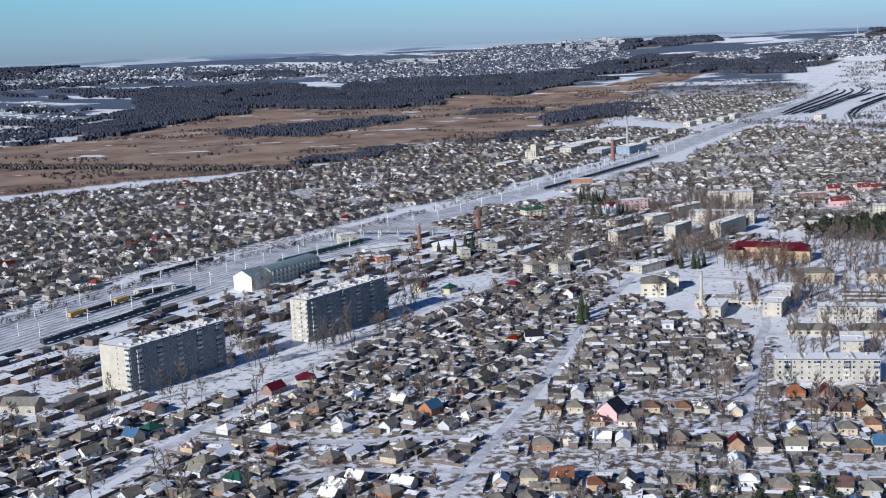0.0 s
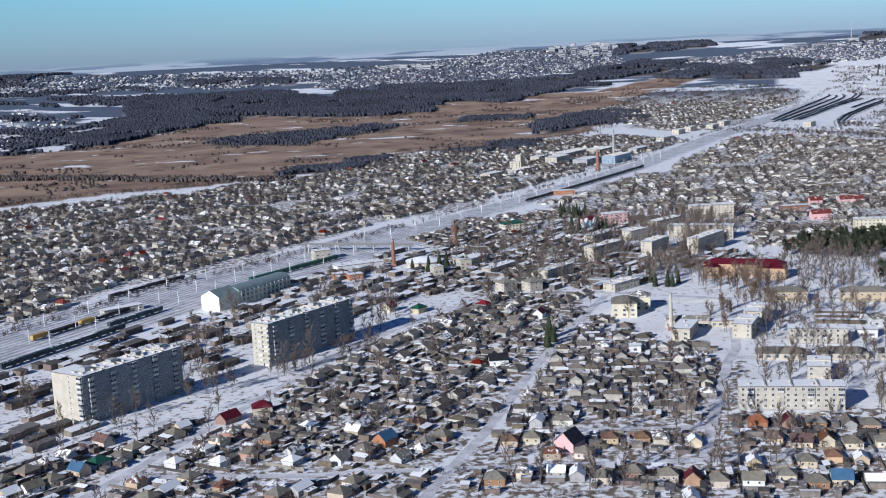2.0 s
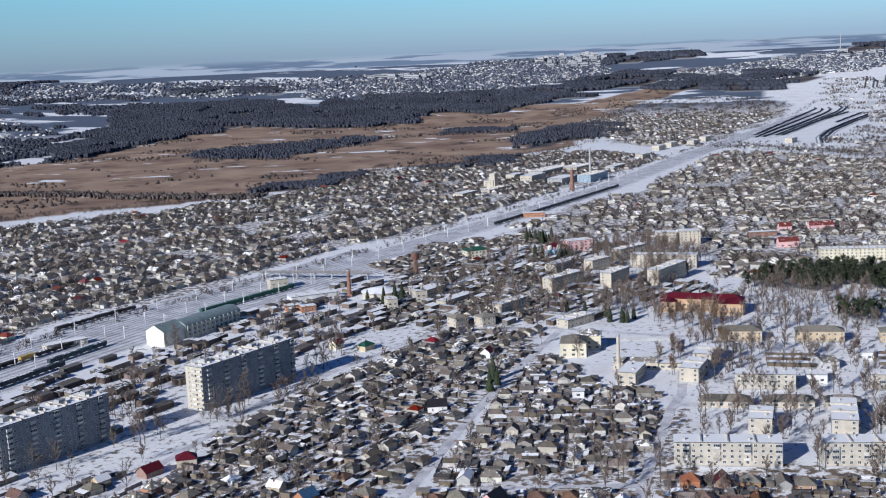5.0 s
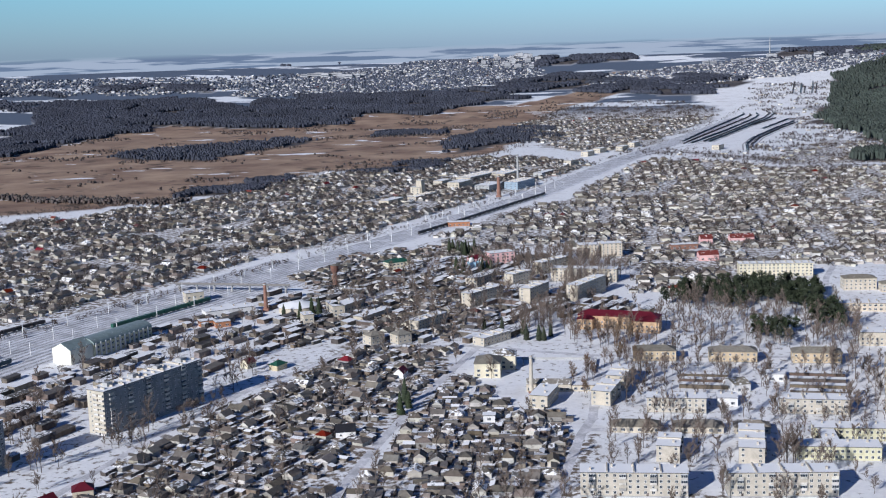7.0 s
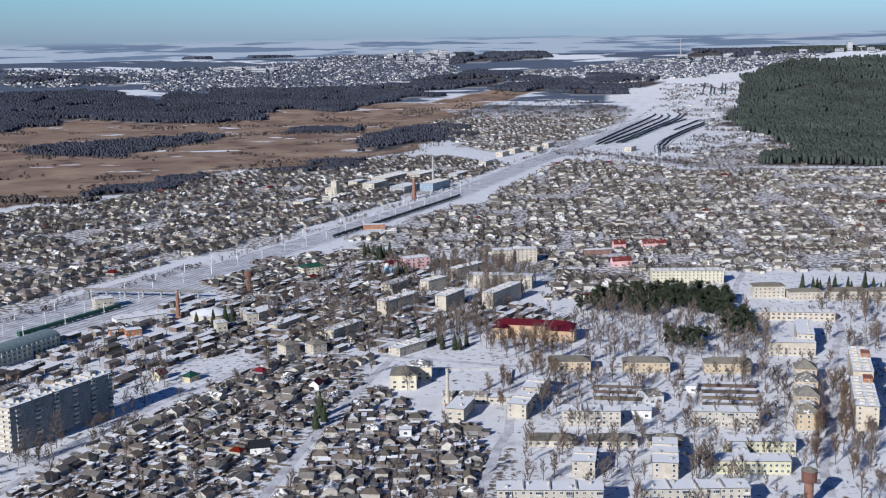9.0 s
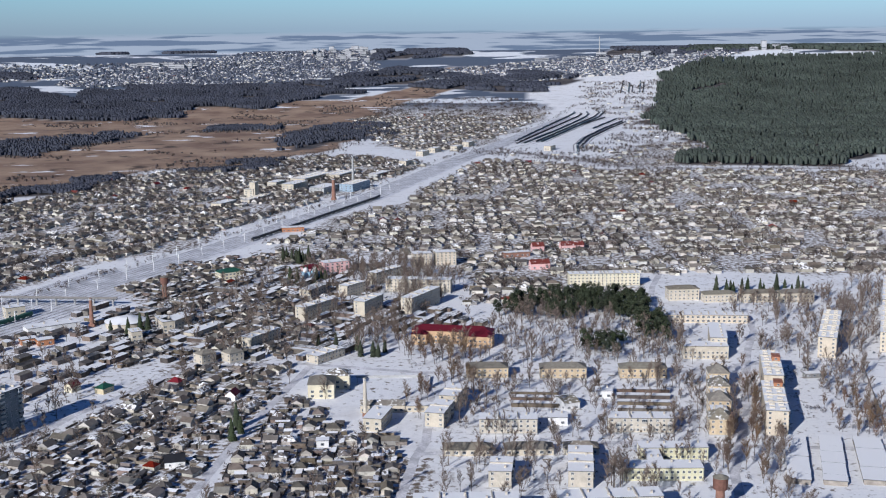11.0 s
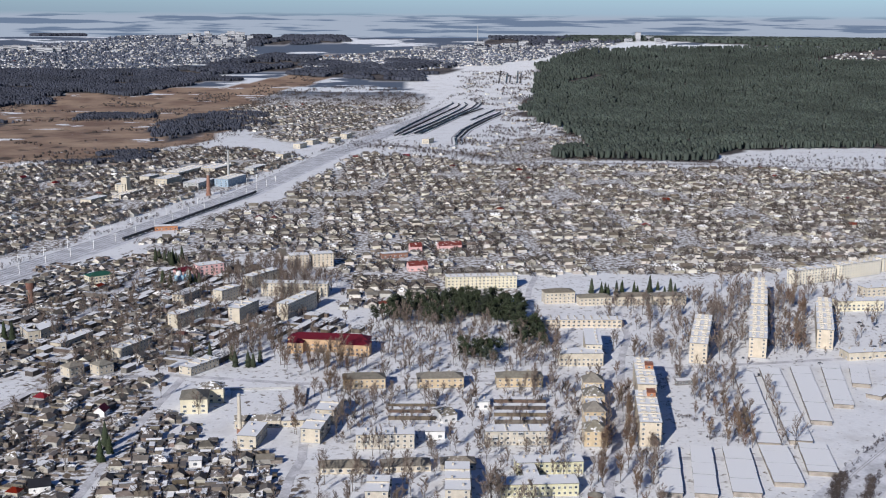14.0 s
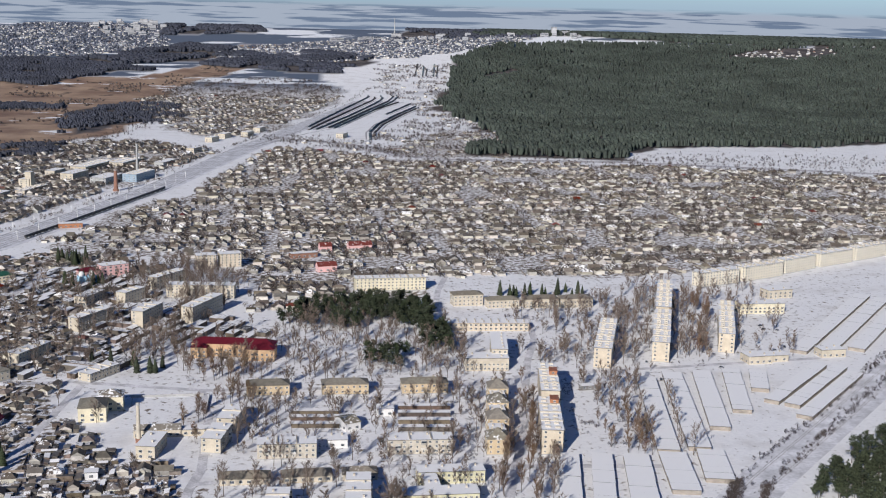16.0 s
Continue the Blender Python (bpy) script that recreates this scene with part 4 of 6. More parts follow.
STREET_D = np.min([near_line(l, GX, GY) for l in STREETS], axis=0)


def street_gap(x, y):
    i, j = int((x + 1000) / 4), int((y + 400) / 4)
    return float(STREET_D[i, j]) if 0 <= i < STREET_D.shape[0] and 0 <= j < STREET_D.shape[1] else 99.0


for n, line in enumerate(STREETS):
    ribbon("road", line, 5.5, 0.05 + 0.01 * n, asphalt, "narrow street of trodden snow over asphalt")

# ---- railway ----
def along(line, dist):
    for (ax, ay), (bx, by) in zip(line, line[1:]):
        L = math.hypot(bx - ax, by - ay)
        if dist <= L:
            return ax + (bx - ax) * dist / L, ay + (by - ay) * dist / L, math.degrees(math.atan2(by - ay, bx - ax))
        dist -= L
    return bx, by, math.degrees(math.atan2(by - ay, bx - ax))


def shifted(line, off):
    out = []
    for i, p in enumerate(line):
        a, b = Vector(line[max(i - 1, 0)]), Vector(line[min(i + 1, len(line) - 1)])
        d = (b - a).normalized()
        out.append((p[0] + d.y * off, p[1] - d.x * off))
    return out


ribbon("railway_bed", shifted(RAIL[:7], 4), 108, 0.03, ballast, "wide snow-covered railway yard")
ribbon("railway_bed", shifted(RAIL[5:], 3), 46, 0.045, ballast, "snow-covered railway line")
ribbon("railway_bed", LOOP, 26, 0.04, ballast, "snow-covered railway embankment curving past the pines")
railm = mat("dark_track", (0.30, 0.28, 0.27), 0.8, 0.4, 0.2)


def tracks(line, off):
    o = tagged(new("railway_track"), "pair of steel rails in the snow", "track", "tracks of the yard")
    for g in (-0.78, 0.78):
        left, right = shifted(line, off + g - 0.09), shifted(line, off + g + 0.09)
        V, F = [], []
        for (ax, ay), (bx, by) in zip(left, right):
            V += [(ax, ay, 0.06), (ax, ay, 0.2), (bx, by, 0.2), (bx, by, 0.06)]
        for b in range(0, len(V) - 4, 4):
            F += [(b + k, b + k + 4, b + k + 5, b + k + 1) for k in range(3)]
        new("rail", mesh_of("rail", V, F, [railm])).parent = o


for off in (-18, -12, -6, 0, 6, 12, 18):
    tracks(RAIL, off)
for off in (-44, -37, -30, -24, 25, 32, 39, 46, 53):
    tracks(RAIL[:7], off)
for off in (-4, 4):
    tracks(LOOP, off)


def wagon_mesh(kind, material, L=13.5):
    bm = bmesh.new()
    if kind == "tank":
        bmesh.ops.create_cone(bm, cap_ends=True, segments=12, radius1=1.5, radius2=1.5, depth=L - 1, matrix=Matrix.Translation((0, 0, 2.8)) @ Matrix.Rotation(math.pi / 2, 4, "Y"))
    else:
        top = 3.6 if kind == "hopper" else 4.2
        edge = [(-L / 2, -1.55)]
        for k in range(8):
            x = -L / 2 + (k + 0.5) * L / 8
            edge += [(x - 0.1, -1.55), (x - 0.1, -1.62), (x + 0.1, -1.62), (x + 0.1, -1.55)]
        edge.append((L / 2, -1.55))
        edge += [(-x, -y) for x, y in edge]
        low = [bm.verts.new((x, y, 1.2)) for x, y in edge]
        high = [bm.verts.new((x, y, top)) for x, y in edge]
        bm.faces.new(high)
        bm.faces.new(low[::-1])
        for a in range(len(edge)):
            b = (a + 1) % len(edge)
            bm.faces.new((low[a], low[b], high[b], high[a]))
    me = bpy.data.meshes.new("body")
    bm.to_mesh(me)
    bm.free()
    me.materials.append(material)
    return me


def truck_mesh():
    bm = bmesh.new()
    box(bm, -1.3, -1.2, 0.55, 1.3, 1.2, 1.2)
    for x in (-0.9, 0.9):
        for y in (-0.85, 0.75):
            bmesh.ops.create_cone(bm, cap_ends=True, segments=10, radius1=0.47, radius2=0.47, depth=0.14, matrix=Matrix.Translation((x, y, 0.71)) @ Matrix.Rotation(math.pi / 2, 4, "X"))
    me = bpy.data.meshes.new("bogie")
    bm.to_mesh(me)
    bm.free()
    me.materials.append(steel)
    return me


BOGIE = truck_mesh()
WAGON = {k: wagon_mesh(k, m) for k, m in (("hopper", mat("rusty_wagon", (0.05, 0.045, 0.045), 0.8, 0.5, 0.3, snow=0.15, per_object=0.3)), ("box", mat("blue_grey_wagon", (0.06, 0.085, 0.10), 0.7, 0.5, 0.25, snow=0.25, per_object=0.3)), ("tank", mat("black_tank", (0.03, 0.03, 0.032), 0.5, 0.5, 0.3)), ("yellow", mat("yellow_machine", (0.50, 0.32, 0.09), 0.6, 0.5, 0.15)), ("green", mat("green_coach", (0.03, 0.10, 0.07), 0.5, 0.5, 0.15, snow=0.3)))}


def train(start, count, off, kind, line=RAIL, label="", step=14.5):
    for k in range(count):
        x, y, a = along(shifted(line, off), start + k * step)
        o = new("railway_wagon")
        for name, me, px in (("body", WAGON[kind], 0), ("bogie", BOGIE, -4.4), ("bogie", BOGIE, 4.4)):
            p = new(name, me)
            p.parent = o
            p.matrix_basis = pose(px, 0, 0)
        o.matrix_basis = pose(x, y, 0.2, 0, 0, a)
        tagged(o, label, "wagon", "wagons in the yard")


train(420, 7, 53, "box", label="dark blue-grey freight wagon standing in the yard")
train(545, 8, 46, "box", label="dark blue-grey freight wagon standing in the yard")
train(660, 4, 32, "box", label="dark blue-grey freight wagon standing in the yard")
train(745, 6, -44, "hopper", label="dark open freight wagon standing in the yard")
train(612, 1, 6, "yellow", label="yellow track maintenance wagon in the snow")
train(628, 2, 6, "hopper", label="dark open freight wagon standing in the yard")
train(659, 1, 6, "yellow", label="yellow track maintenance wagon in the snow")
train(675, 3, 6, "hopper", label="dark open freight wagon standing in the yard")
train(830, 8, 25, "green", label="dark green passenger coach by the station")
train(1330, 26, 16, "tank", label="black tank wagon in a long train")
# sidings of the far yard


def far_train(start, count, off, kind, line, label):
    """A long train far off: one thing, its wagons the parts."""
    o = tagged(new("freight_train"), label, "train", "trains in the far yard")
    for k in range(count):
        x, y, a = along(shifted(line, off), start + k * 14.2)
        p = new("wagon", WAGON[kind])
        p.parent = o
        p.matrix_basis = pose(x, y, -0.9 + float(height(x, y)), 0, 0, a)


YARD = (([(581, 1901), (694, 2239), (802, 2555), (837, 2641), (851, 2745)], 58, "box"), ([(575, 1845), (690, 2165), (806, 2490), (850, 2610), (862, 2740)], 60, "hopper"), ([(592, 1850), (700, 2125), (822, 2462), (870, 2610), (878, 2720)], 61, "box"),
        ([(621, 1877), (741, 2194), (864, 2518), (905, 2640), (908, 2744)], 61, "tank"), ([(632, 1875), (752, 2190), (876, 2516), (918, 2640), (922, 2740)], 60, "box"), ([(665, 1970), (781, 2268), (905, 2535)], 42, "hopper"), ([(800, 2180), (925, 2485)], 22, "box"),
        ([(669, 1664), (689, 1785), (735, 1943), (826, 2178), (918, 2394)], 54, "box"), ([(680, 1664), (700, 1785), (746, 1941), (838, 2176), (930, 2390)], 52, "hopper"))
for line, count, kind in YARD:
    far_train(0, count, 0, kind, line, "long dark freight train in the far sidings")
for n in range(5):
    far_train(0, 20 - n % 3 * 4, n * 17 - 51 + 6 * (n % 2), "box" if n % 2 else "hopper", [(1118, 3110), (1200, 3445)], "dark freight train in the yard beyond")


sleepers = mat("far_sleepers", (0.30, 0.29, 0.30), 0.9, 0.05, 0.25)
for line, off in ([(q[0], s) for q in YARD for s in (-7, 8)] + [(LOOP, s) for s in (-9, -3, 6)] + [([(560, 1640), (640, 1600), (669, 1664)], 0), ([(424, 1545), (540, 1790), (581, 1901)], 0), ([(430, 1545), (560, 1780), (640, 1890)], 4), ([(851, 2745), (900, 2900), (1000, 3050), (1118, 3110)], 0), ([(890, 2740), (960, 2920), (1060, 3040), (1140, 3110)], 0)]):
    ribbon("railway_bed", shifted(line, off), 2.6, 0.14, sleepers, "grey line of track across the far snow")


def mast_mesh():
    bm = bmesh.new()
    box(bm, -0.22, -0.22, 0, 0.22, 0.22, 10)
    box(bm, -0.09, -3.2, 8.2, 0.09, 0.0, 8.4)
    box(bm, -0.07, -3.2, 6.6, 0.07, 0.0, 6.75)
    me = bpy.data.meshes.new("catenary_mast")
    bm.to_mesh(me)
    bm.free()
    me.materials.append(mat("pale_concrete_post", (0.66, 0.66, 0.64), 0.8, 1.0, 0.1))
    return me


MAST = mast_mesh()
for k in range(34):
    for off, turn in ((-21, 0), (9, 180), (28, 0)):
        if off == 28 and k > 14:
            continue
        x, y, a = along(shifted(RAIL, off), 330 + k * 45)
        m = new("catenary_mast", MAST)
        m.matrix_basis = pose(x, y, 0.03, 0, 0, a + turn)
        tagged(m, "pale concrete catenary post beside the rails", "mast", "catenary posts")

# ---- garages ----
door_m = mat("garage_door", (0.22, 0.20, 0.19), 0.7, 0.5, 0.2, per_object=0.4)
GDOOR = box_mesh("garage_door", door_m, -1.35, -0.08, 0, 1.35, 0.04, 2.1)


garage_wall = mat("garage_brick", (0.30, 0.265, 0.225), 0.9, 0.3, 0.25)


def garage_row(cx, cy, angle, length, width=14.0):
    """Two ranks of lock-ups back to back under one snowy roof, with a door to each bay and low walls between the roofs."""
    o = new("garage_row")
    bm = bmesh.new()
    box(bm, -length / 2, -width / 2, 0, length / 2, width / 2, 2.6)
    part("wall", bm, garage_wall, o)
    n = max(1, int(length / 9))
    for k in range(n):
        bm = bmesh.new()
        x0, x1 = -length / 2 + k * length / n - 0.1, -length / 2 + (k + 1) * length / n - 0.05
        lift = rng.uniform(0, 0.22)
        edge = rng.uniform(0.2, 0.55, 2)
        box(bm, x0, -width / 2 - edge[0], 2.6, x1 + 0.02, width / 2 + edge[1], 2.86 + lift)
        part("roof", bm, felt_deep, o)
    for k in range(int(length / 3.6) if cx < 680 and cy > 20 else 0):
        for side in ("back",):
            hang(GDOOR, o, side, length, width, -length / 2 + (k + 0.5) * 3.6, 0.05, "garage_door")
    stand(o, cx, cy, angle, length, width)
    tagged(o, "row of lock-up garages under a flat snowy roof", "garages", "garage rows")


for (x0, y0), (x1, y1), w in (((558.7, 0.4), (602, 140.5), 13.0), ((579.3, 1), (625.6, 149), 13.5), ((608.5, 33), (649.2, 149), 12.8), ((638.3, 61.5), (672.5, 148), 12.4), ((672.7, 102), (691.7, 143), 12.0),
                              ((474, -64), (496.5, 5), 11.5), ((492, -68), (516, 2), 12.0), ((514.5, -70), (536, -2.5), 15.0), ((543, -60), (559, -3.5), 16.0), ((569, -48), (583.5, -4), 16.0)):
    garage_row((x0 + x1) / 2, (y0 + y1) / 2, math.degrees(math.atan2(y1 - y0, x1 - x0)), math.hypot(x1 - x0, y1 - y0), w)
for cx, cy, L in ((830, 269, 230), (850, 264, 200), (866, 253, 190)):
    garage_row(cx, cy, 45.8, L, 13)
for x0, y0, L in ((668, 77, 108), (678, 67, 112), (674, 44, 122)):
    garage_row(x0 + 0.735 * L / 2, y0 + 0.678 * L / 2, 42.7, L, 10.5)
SPUR = [(500, -132), (540, -95), (589, -46), (799, 143), (1000, 330)]
ribbon("railway_bed", shifted(SPUR, 7), 30, 0.06, ballast, "snow-covered branch railway beside the garages")
for off in (0, 13):
    tracks(SPUR, off)


def footbridge():
    """A pedestrian bridge over the yard: deck, two rails and trestle piers."""
    o = new("footbridge")
    L = 113.0
    bm = bmesh.new()
    box(bm, 0, -1.5, 6.2, L, 1.5, 6.7)
    part("deck", bm, felt_deep, o)
    for y in (-1.5, 1.4):
        bm = bmesh.new()
        box(bm, 0, y, 6.7, L, y + 0.1, 7.8)
        part("railing", bm, steel, o)
    for k in range(7):
        bm = bmesh.new()
        x = 4 + k * 17.5
        box(bm, x - 0.4, -1.3, 0, x + 0.4, -0.7, 6.2)
        box(bm, x - 0.4, 0.7, 0, x + 0.4, 1.3, 6.2)
        box(bm, x - 0.4, -0.7, 5.0, x + 0.4, 0.7, 5.5)
        part("pier", bm, concrete, o)
    o.matrix_basis = pose(-80, 427, 0.05, 0, 0, -10.2)
    tagged(o, "long pedestrian bridge across the railway yard", "footbridge")


footbridge()

# ---- cottages ----
WALLS = [mat("cottage_" + n, c, 0.85, 0.4, 0.15, per_object=0.25) for n, c in (("cream", (0.56, 0.48, 0.36)), ("white", (0.70, 0.69, 0.66)), ("brick", (0.36, 0.22, 0.15)), ("buff", (0.52, 0.43, 0.31)), ("grey", (0.40, 0.39, 0.37)), ("tan", (0.45, 0.34, 0.22)))]
rust = mat("rusty_sheet_roof", (0.16, 0.085, 0.06), 0.8, 0.5, 0.25, snow=0.2, per_object=0.3)
snowroof = mat("snowed_roof", (0.18, 0.16, 0.14), 0.9, 0.5, 0.2, snow=0.72, per_object=0.2)
STACK = box_mesh("chimney", redbrick, -0.3, -0.3, 0, 0.3, 0.3, 1.5)


def cottage(kind, L, W, h, rise, wall, roof, label):
    """A single-storey house with its roof, windows, door and stove chimney."""
    L, W, h, rise = L * 0.86, W * 0.86, h * 0.92, rise * 0.92
    o = new("house")
    bm = bmesh.new()
    box(bm, -L / 2, -W / 2, 0, L / 2, W / 2, h)
    if kind == "gable":
        for x in (-L / 2, L / 2):
            v = [bm.verts.new((x, y, z)) for y, z in ((-W / 2, h), (W / 2, h), (0, h + rise - 0.05))]
            bm.faces.new(v if x > 0 else v[::-1])
    part("wall", bm, wall, o)
    if kind == "gable":
        gable(o, L, W, h, rise, roof)
    else:
        hip_roof(o, L, W, h, rise, roof, 0.45)
    for u in (-L / 4, L / 4):
        hang(WIN_S, o, "front", L, W, u, 0.9)
    c = new("chimney", STACK)
    c.parent = o
    c.matrix_basis = pose(L * 0.12, W * 0.1, h + rise * 0.65)
    tagged(o, label, "house", "cottages of the town")
    return o


KINDS = [("hip", 9.5, 8.5, 3.0, 2.9, 0, slate, "cottage with a grey hipped slate roof"), ("gable", 10.5, 7.5, 3.0, 2.8, 1, slate, "whitewashed cottage with a grey gabled roof"),
         ("hip", 10.5, 9.0, 3.1, 3.1, 2, slate, "brick cottage with a grey hipped slate roof"), ("gable", 9.0, 7.0, 2.8, 2.5, 3, snowroof, "buff cottage with a snow-covered gabled roof"),
         ("gable", 12.0, 7.5, 3.0, 2.3, 4, snowroof, "long grey cottage with a snow-covered roof"), ("hip", 9.0, 8.0, 2.9, 2.7, 5, rust, "tan cottage with a rusty sheet roof"),
         ("gable", 11.0, 8.0, 3.2, 3.2, 0, rust, "cream cottage with a rusty gabled roof"), ("hip", 8.5, 8.0, 2.8, 2.6, 1, snowroof, "white cottage with a snowy hipped roof"),
         ("gable", 9.5, 8.0, 3.4, 3.4, 2, redroof, "brick house with a bright red metal roof"), ("hip", 11.0, 9.0, 3.4, 3.2, 1, greenroof, "white house with a dark green roof"), ("gable", 10.0, 8.0, 3.6, 3.6, 3, blueroof, "buff house with a blue metal roof")]
PROTO = {}


def put_house(kind, x, y, a):
    k, key = KINDS[kind], kind
    if key in PROTO:
        o = copy_thing(PROTO[key], pose(x, y, 0, 0, 0, a))
    else:
        o = PROTO[key] = cottage(k[0], *k[1:5], WALLS[k[5]], k[6], k[7])
        o.matrix_basis = pose(x, y, 0, 0, 0, a)
    L, W = KINDS[kind][1] * 0.86, KINDS[kind][2] * 0.86
    claim(x, y, a, L, W)
    return o


def special(x, y, a, L, W, h, rise, wall, roof, label, kind="gable"):
    o = cottage(kind, L, W, h, rise, wall, roof, label)
    stand(o, x, y, a, L * 0.86, W * 0.86)


special(184, -155, 62, 13, 12, 4.6, 5.2, pinkm, blackroof, "pink house with a steep black roof")
special(5, -108, 60, 13, 9, 3.4, 3.2, WALLS[2], redroof, "house with a bright red metal roof")
special(19, -92, 20, 12, 10, 4.0, 3.6, WALLS[0], redroof, "taller house with a bright red metal roof", "hip")
special(274, -129, -3, 10, 8, 4.5, 3.4, orange, mat("orange_tile_roof", (0.27, 0.10, 0.05), 0.6, 0.5, 0.15), "orange house with an orange tiled roof", "hip")
special(160, 121, 75, 11, 8, 3.8, 3.2, WALLS[1], redroof, "white house with a dark red roof")
special(140, -2, 10, 13, 9, 3.8, 3.6, WALLS[1], blackroof, "white gabled house with a dark roof")
special(95, -147, 60, 11, 9, 4, 3.6, orange, blueroof, "orange house with a blue roof")
special(72, 145, 60, 12, 9, 4, 3, WALLS[0], greenroof, "house with a dark green roof", "hip")
special(50, 150, 60, 10, 8, 4.5, 3, cream, redroof, "cream house with a red roof")

shed_wall = mat("shed_boards", (0.15, 0.125, 0.105), 0.9, 0.5, 0.25, island=0.5)
shed_roof = mat("shed_roofing", (0.13, 0.12, 0.112), 0.9, 0.5, 0.25, island=0.45, snow=0.49)
market_roof = mat("market_roofing", (0.14, 0.14, 0.15), 0.8, 0.4, 0.25, island=0.5, snow=0.86)
far_wall = mat("far_house_wall", (0.41, 0.385, 0.34), 0.85, 0.4, 0.15, island=0.45)
far_roof = mat("far_house_roof", (0.145, 0.125, 0.105), 0.85, 0.4, 0.2, island=0.4, snow=0.16)
color_roof = mat("far_red_roof", (0.15, 0.028, 0.022), 0.6, 0.4, 0.2, island=0.3)


def house_geometry(V, F, M, x, y, a, z=0.0, k=1.0):
    L, W, h, r = rng.uniform(8, 12.5) * k, rng.uniform(7, 9.5) * k, rng.uniform(2.6, 3.5) * k, rng.uniform(1.9, 3.2) * k
    inset = 0.0 if rng.random() < 0.45 else W * 0.45
    c, s = math.cos(a), math.sin(a)
    pts = [(-L / 2, -W / 2, 0), (L / 2, -W / 2, 0), (L / 2, W / 2, 0), (-L / 2, W / 2, 0), (-L / 2, -W / 2, h), (L / 2, -W / 2, h), (L / 2, W / 2, h), (-L / 2, W / 2, h), (-L / 2 + inset, 0, h + r), (L / 2 - inset, 0, h + r)]
    b = len(V)
    V += [(x + c * p[0] - s * p[1], y + s * p[0] + c * p[1], z + p[2]) for p in pts]
    F += [tuple(b + i for i in q) for q in ((0, 1, 5, 4), (1, 2, 6, 5), (2, 3, 7, 6), (3, 0, 4, 7))]
    b2 = len(V)
    e = 1.06
    V += [(x + c * p[0] * e - s * p[1] * e, y + s * p[0] * e + c * p[1] * e, z + p[2] + 0.05) for p in pts[4:]]
    F += [tuple(b2 + i for i in q) for q in ((0, 1, 5, 4), (2, 3, 4, 5), (1, 2, 5), (3, 0, 4))]
    red = 2 if rng.random() < 0.012 else 1
    end = red if inset else 0
    M += [0] * 4 + [red, red, end, end]


def near_houses():
    """The plots row by row; the houses of the southern streets are things, those behind them joined."""
    spots, V, F, M = [], [], [], []
    for poly, angle, (ox, oy) in NEAR_ZONES:
        c, s = math.cos(radians(angle)), math.sin(radians(angle))
        for i in range(-55, 56):
            for j in range(-40, 41):
                u, v = i * 12.2 + rng.uniform(-2.2, 2.2), j * 25.0 + rng.uniform(-5.0, 5.0)
                x, y = ox + c * u - s * v, oy + s * u + c * v
                if not inside(poly, x, y) or street_gap(x, y) < 7:
                    continue
                spots.append((float(x), float(y), angle))
    for x, y, angle in spots:
        r = rng.random()
        if not free_of(x, y, 4.6) or r < 0.09 or noise.noise(Vector((x / 28, y / 40, 5))) > 0.36 or math.hypot(x - 86, y + 62) < 17:
            continue
        kind = int(rng.choice(11, p=[.30, .12, .17, .09, .09, .10, .03, .06, .01, .015, .015]))
        a = angle + float(rng.choice([0, 90], p=[.55, .45])) + rng.uniform(-4, 4)
        if y < -118:
            put_house(kind, x, y, a)
        else:
            house_geometry(V, F, M, x, y, radians(a), 0.0, 0.84)
            claim(x, y, a, 8, 7)
    tagged(new("town_cottages", mesh_of("town_cottages", V, F, [far_wall, far_roof, color_roof], M)), "cottages with grey, rusty and snowy roofs", "houses", kind="stuff")
    return spots


SPOTS = near_houses()


# ---- sheds and fences of the plots ----
def shed_geometry(V, F, M, x, y, a, L, W, h, slope, roof_index):
    c, s = math.cos(a), math.sin(a)
    b = len(V)
    for px, py, pz in ((-L / 2, -W / 2, 0), (L / 2, -W / 2, 0), (L / 2, W / 2, 0), (-L / 2, W / 2, 0), (-L / 2, -W / 2, h), (L / 2, -W / 2, h), (L / 2, W / 2, h + slope), (-L / 2, W / 2, h + slope)):
        V.append((x + c * px - s * py, y + s * px + c * py, pz))
    F += [tuple(b + i for i in q) for q in ((0, 1, 5, 4), (1, 2, 6, 5), (2, 3, 7, 6), (3, 0, 4, 7))]
    e = 0.25
    for px, py, pz in ((-L / 2 - e, -W / 2 - e, h), (L / 2 + e, -W / 2 - e, h), (L / 2 + e, W / 2 + e, h + slope), (-L / 2 - e, W / 2 + e, h + slope)):
        for dz in (0.02, 0.14):
            V.append((x + c * px - s * py, y + s * px + c * py, pz + dz))
    r = b + 8
    F += [(r + 1, r + 3, r + 5, r + 7), (r, r + 2, r + 3, r + 1), (r + 2, r + 4, r + 5, r + 3), (r + 4, r + 6, r + 7, r + 5), (r + 6, r, r + 1, r + 7)]
    M += [0] * 4 + [roof_index] * 5


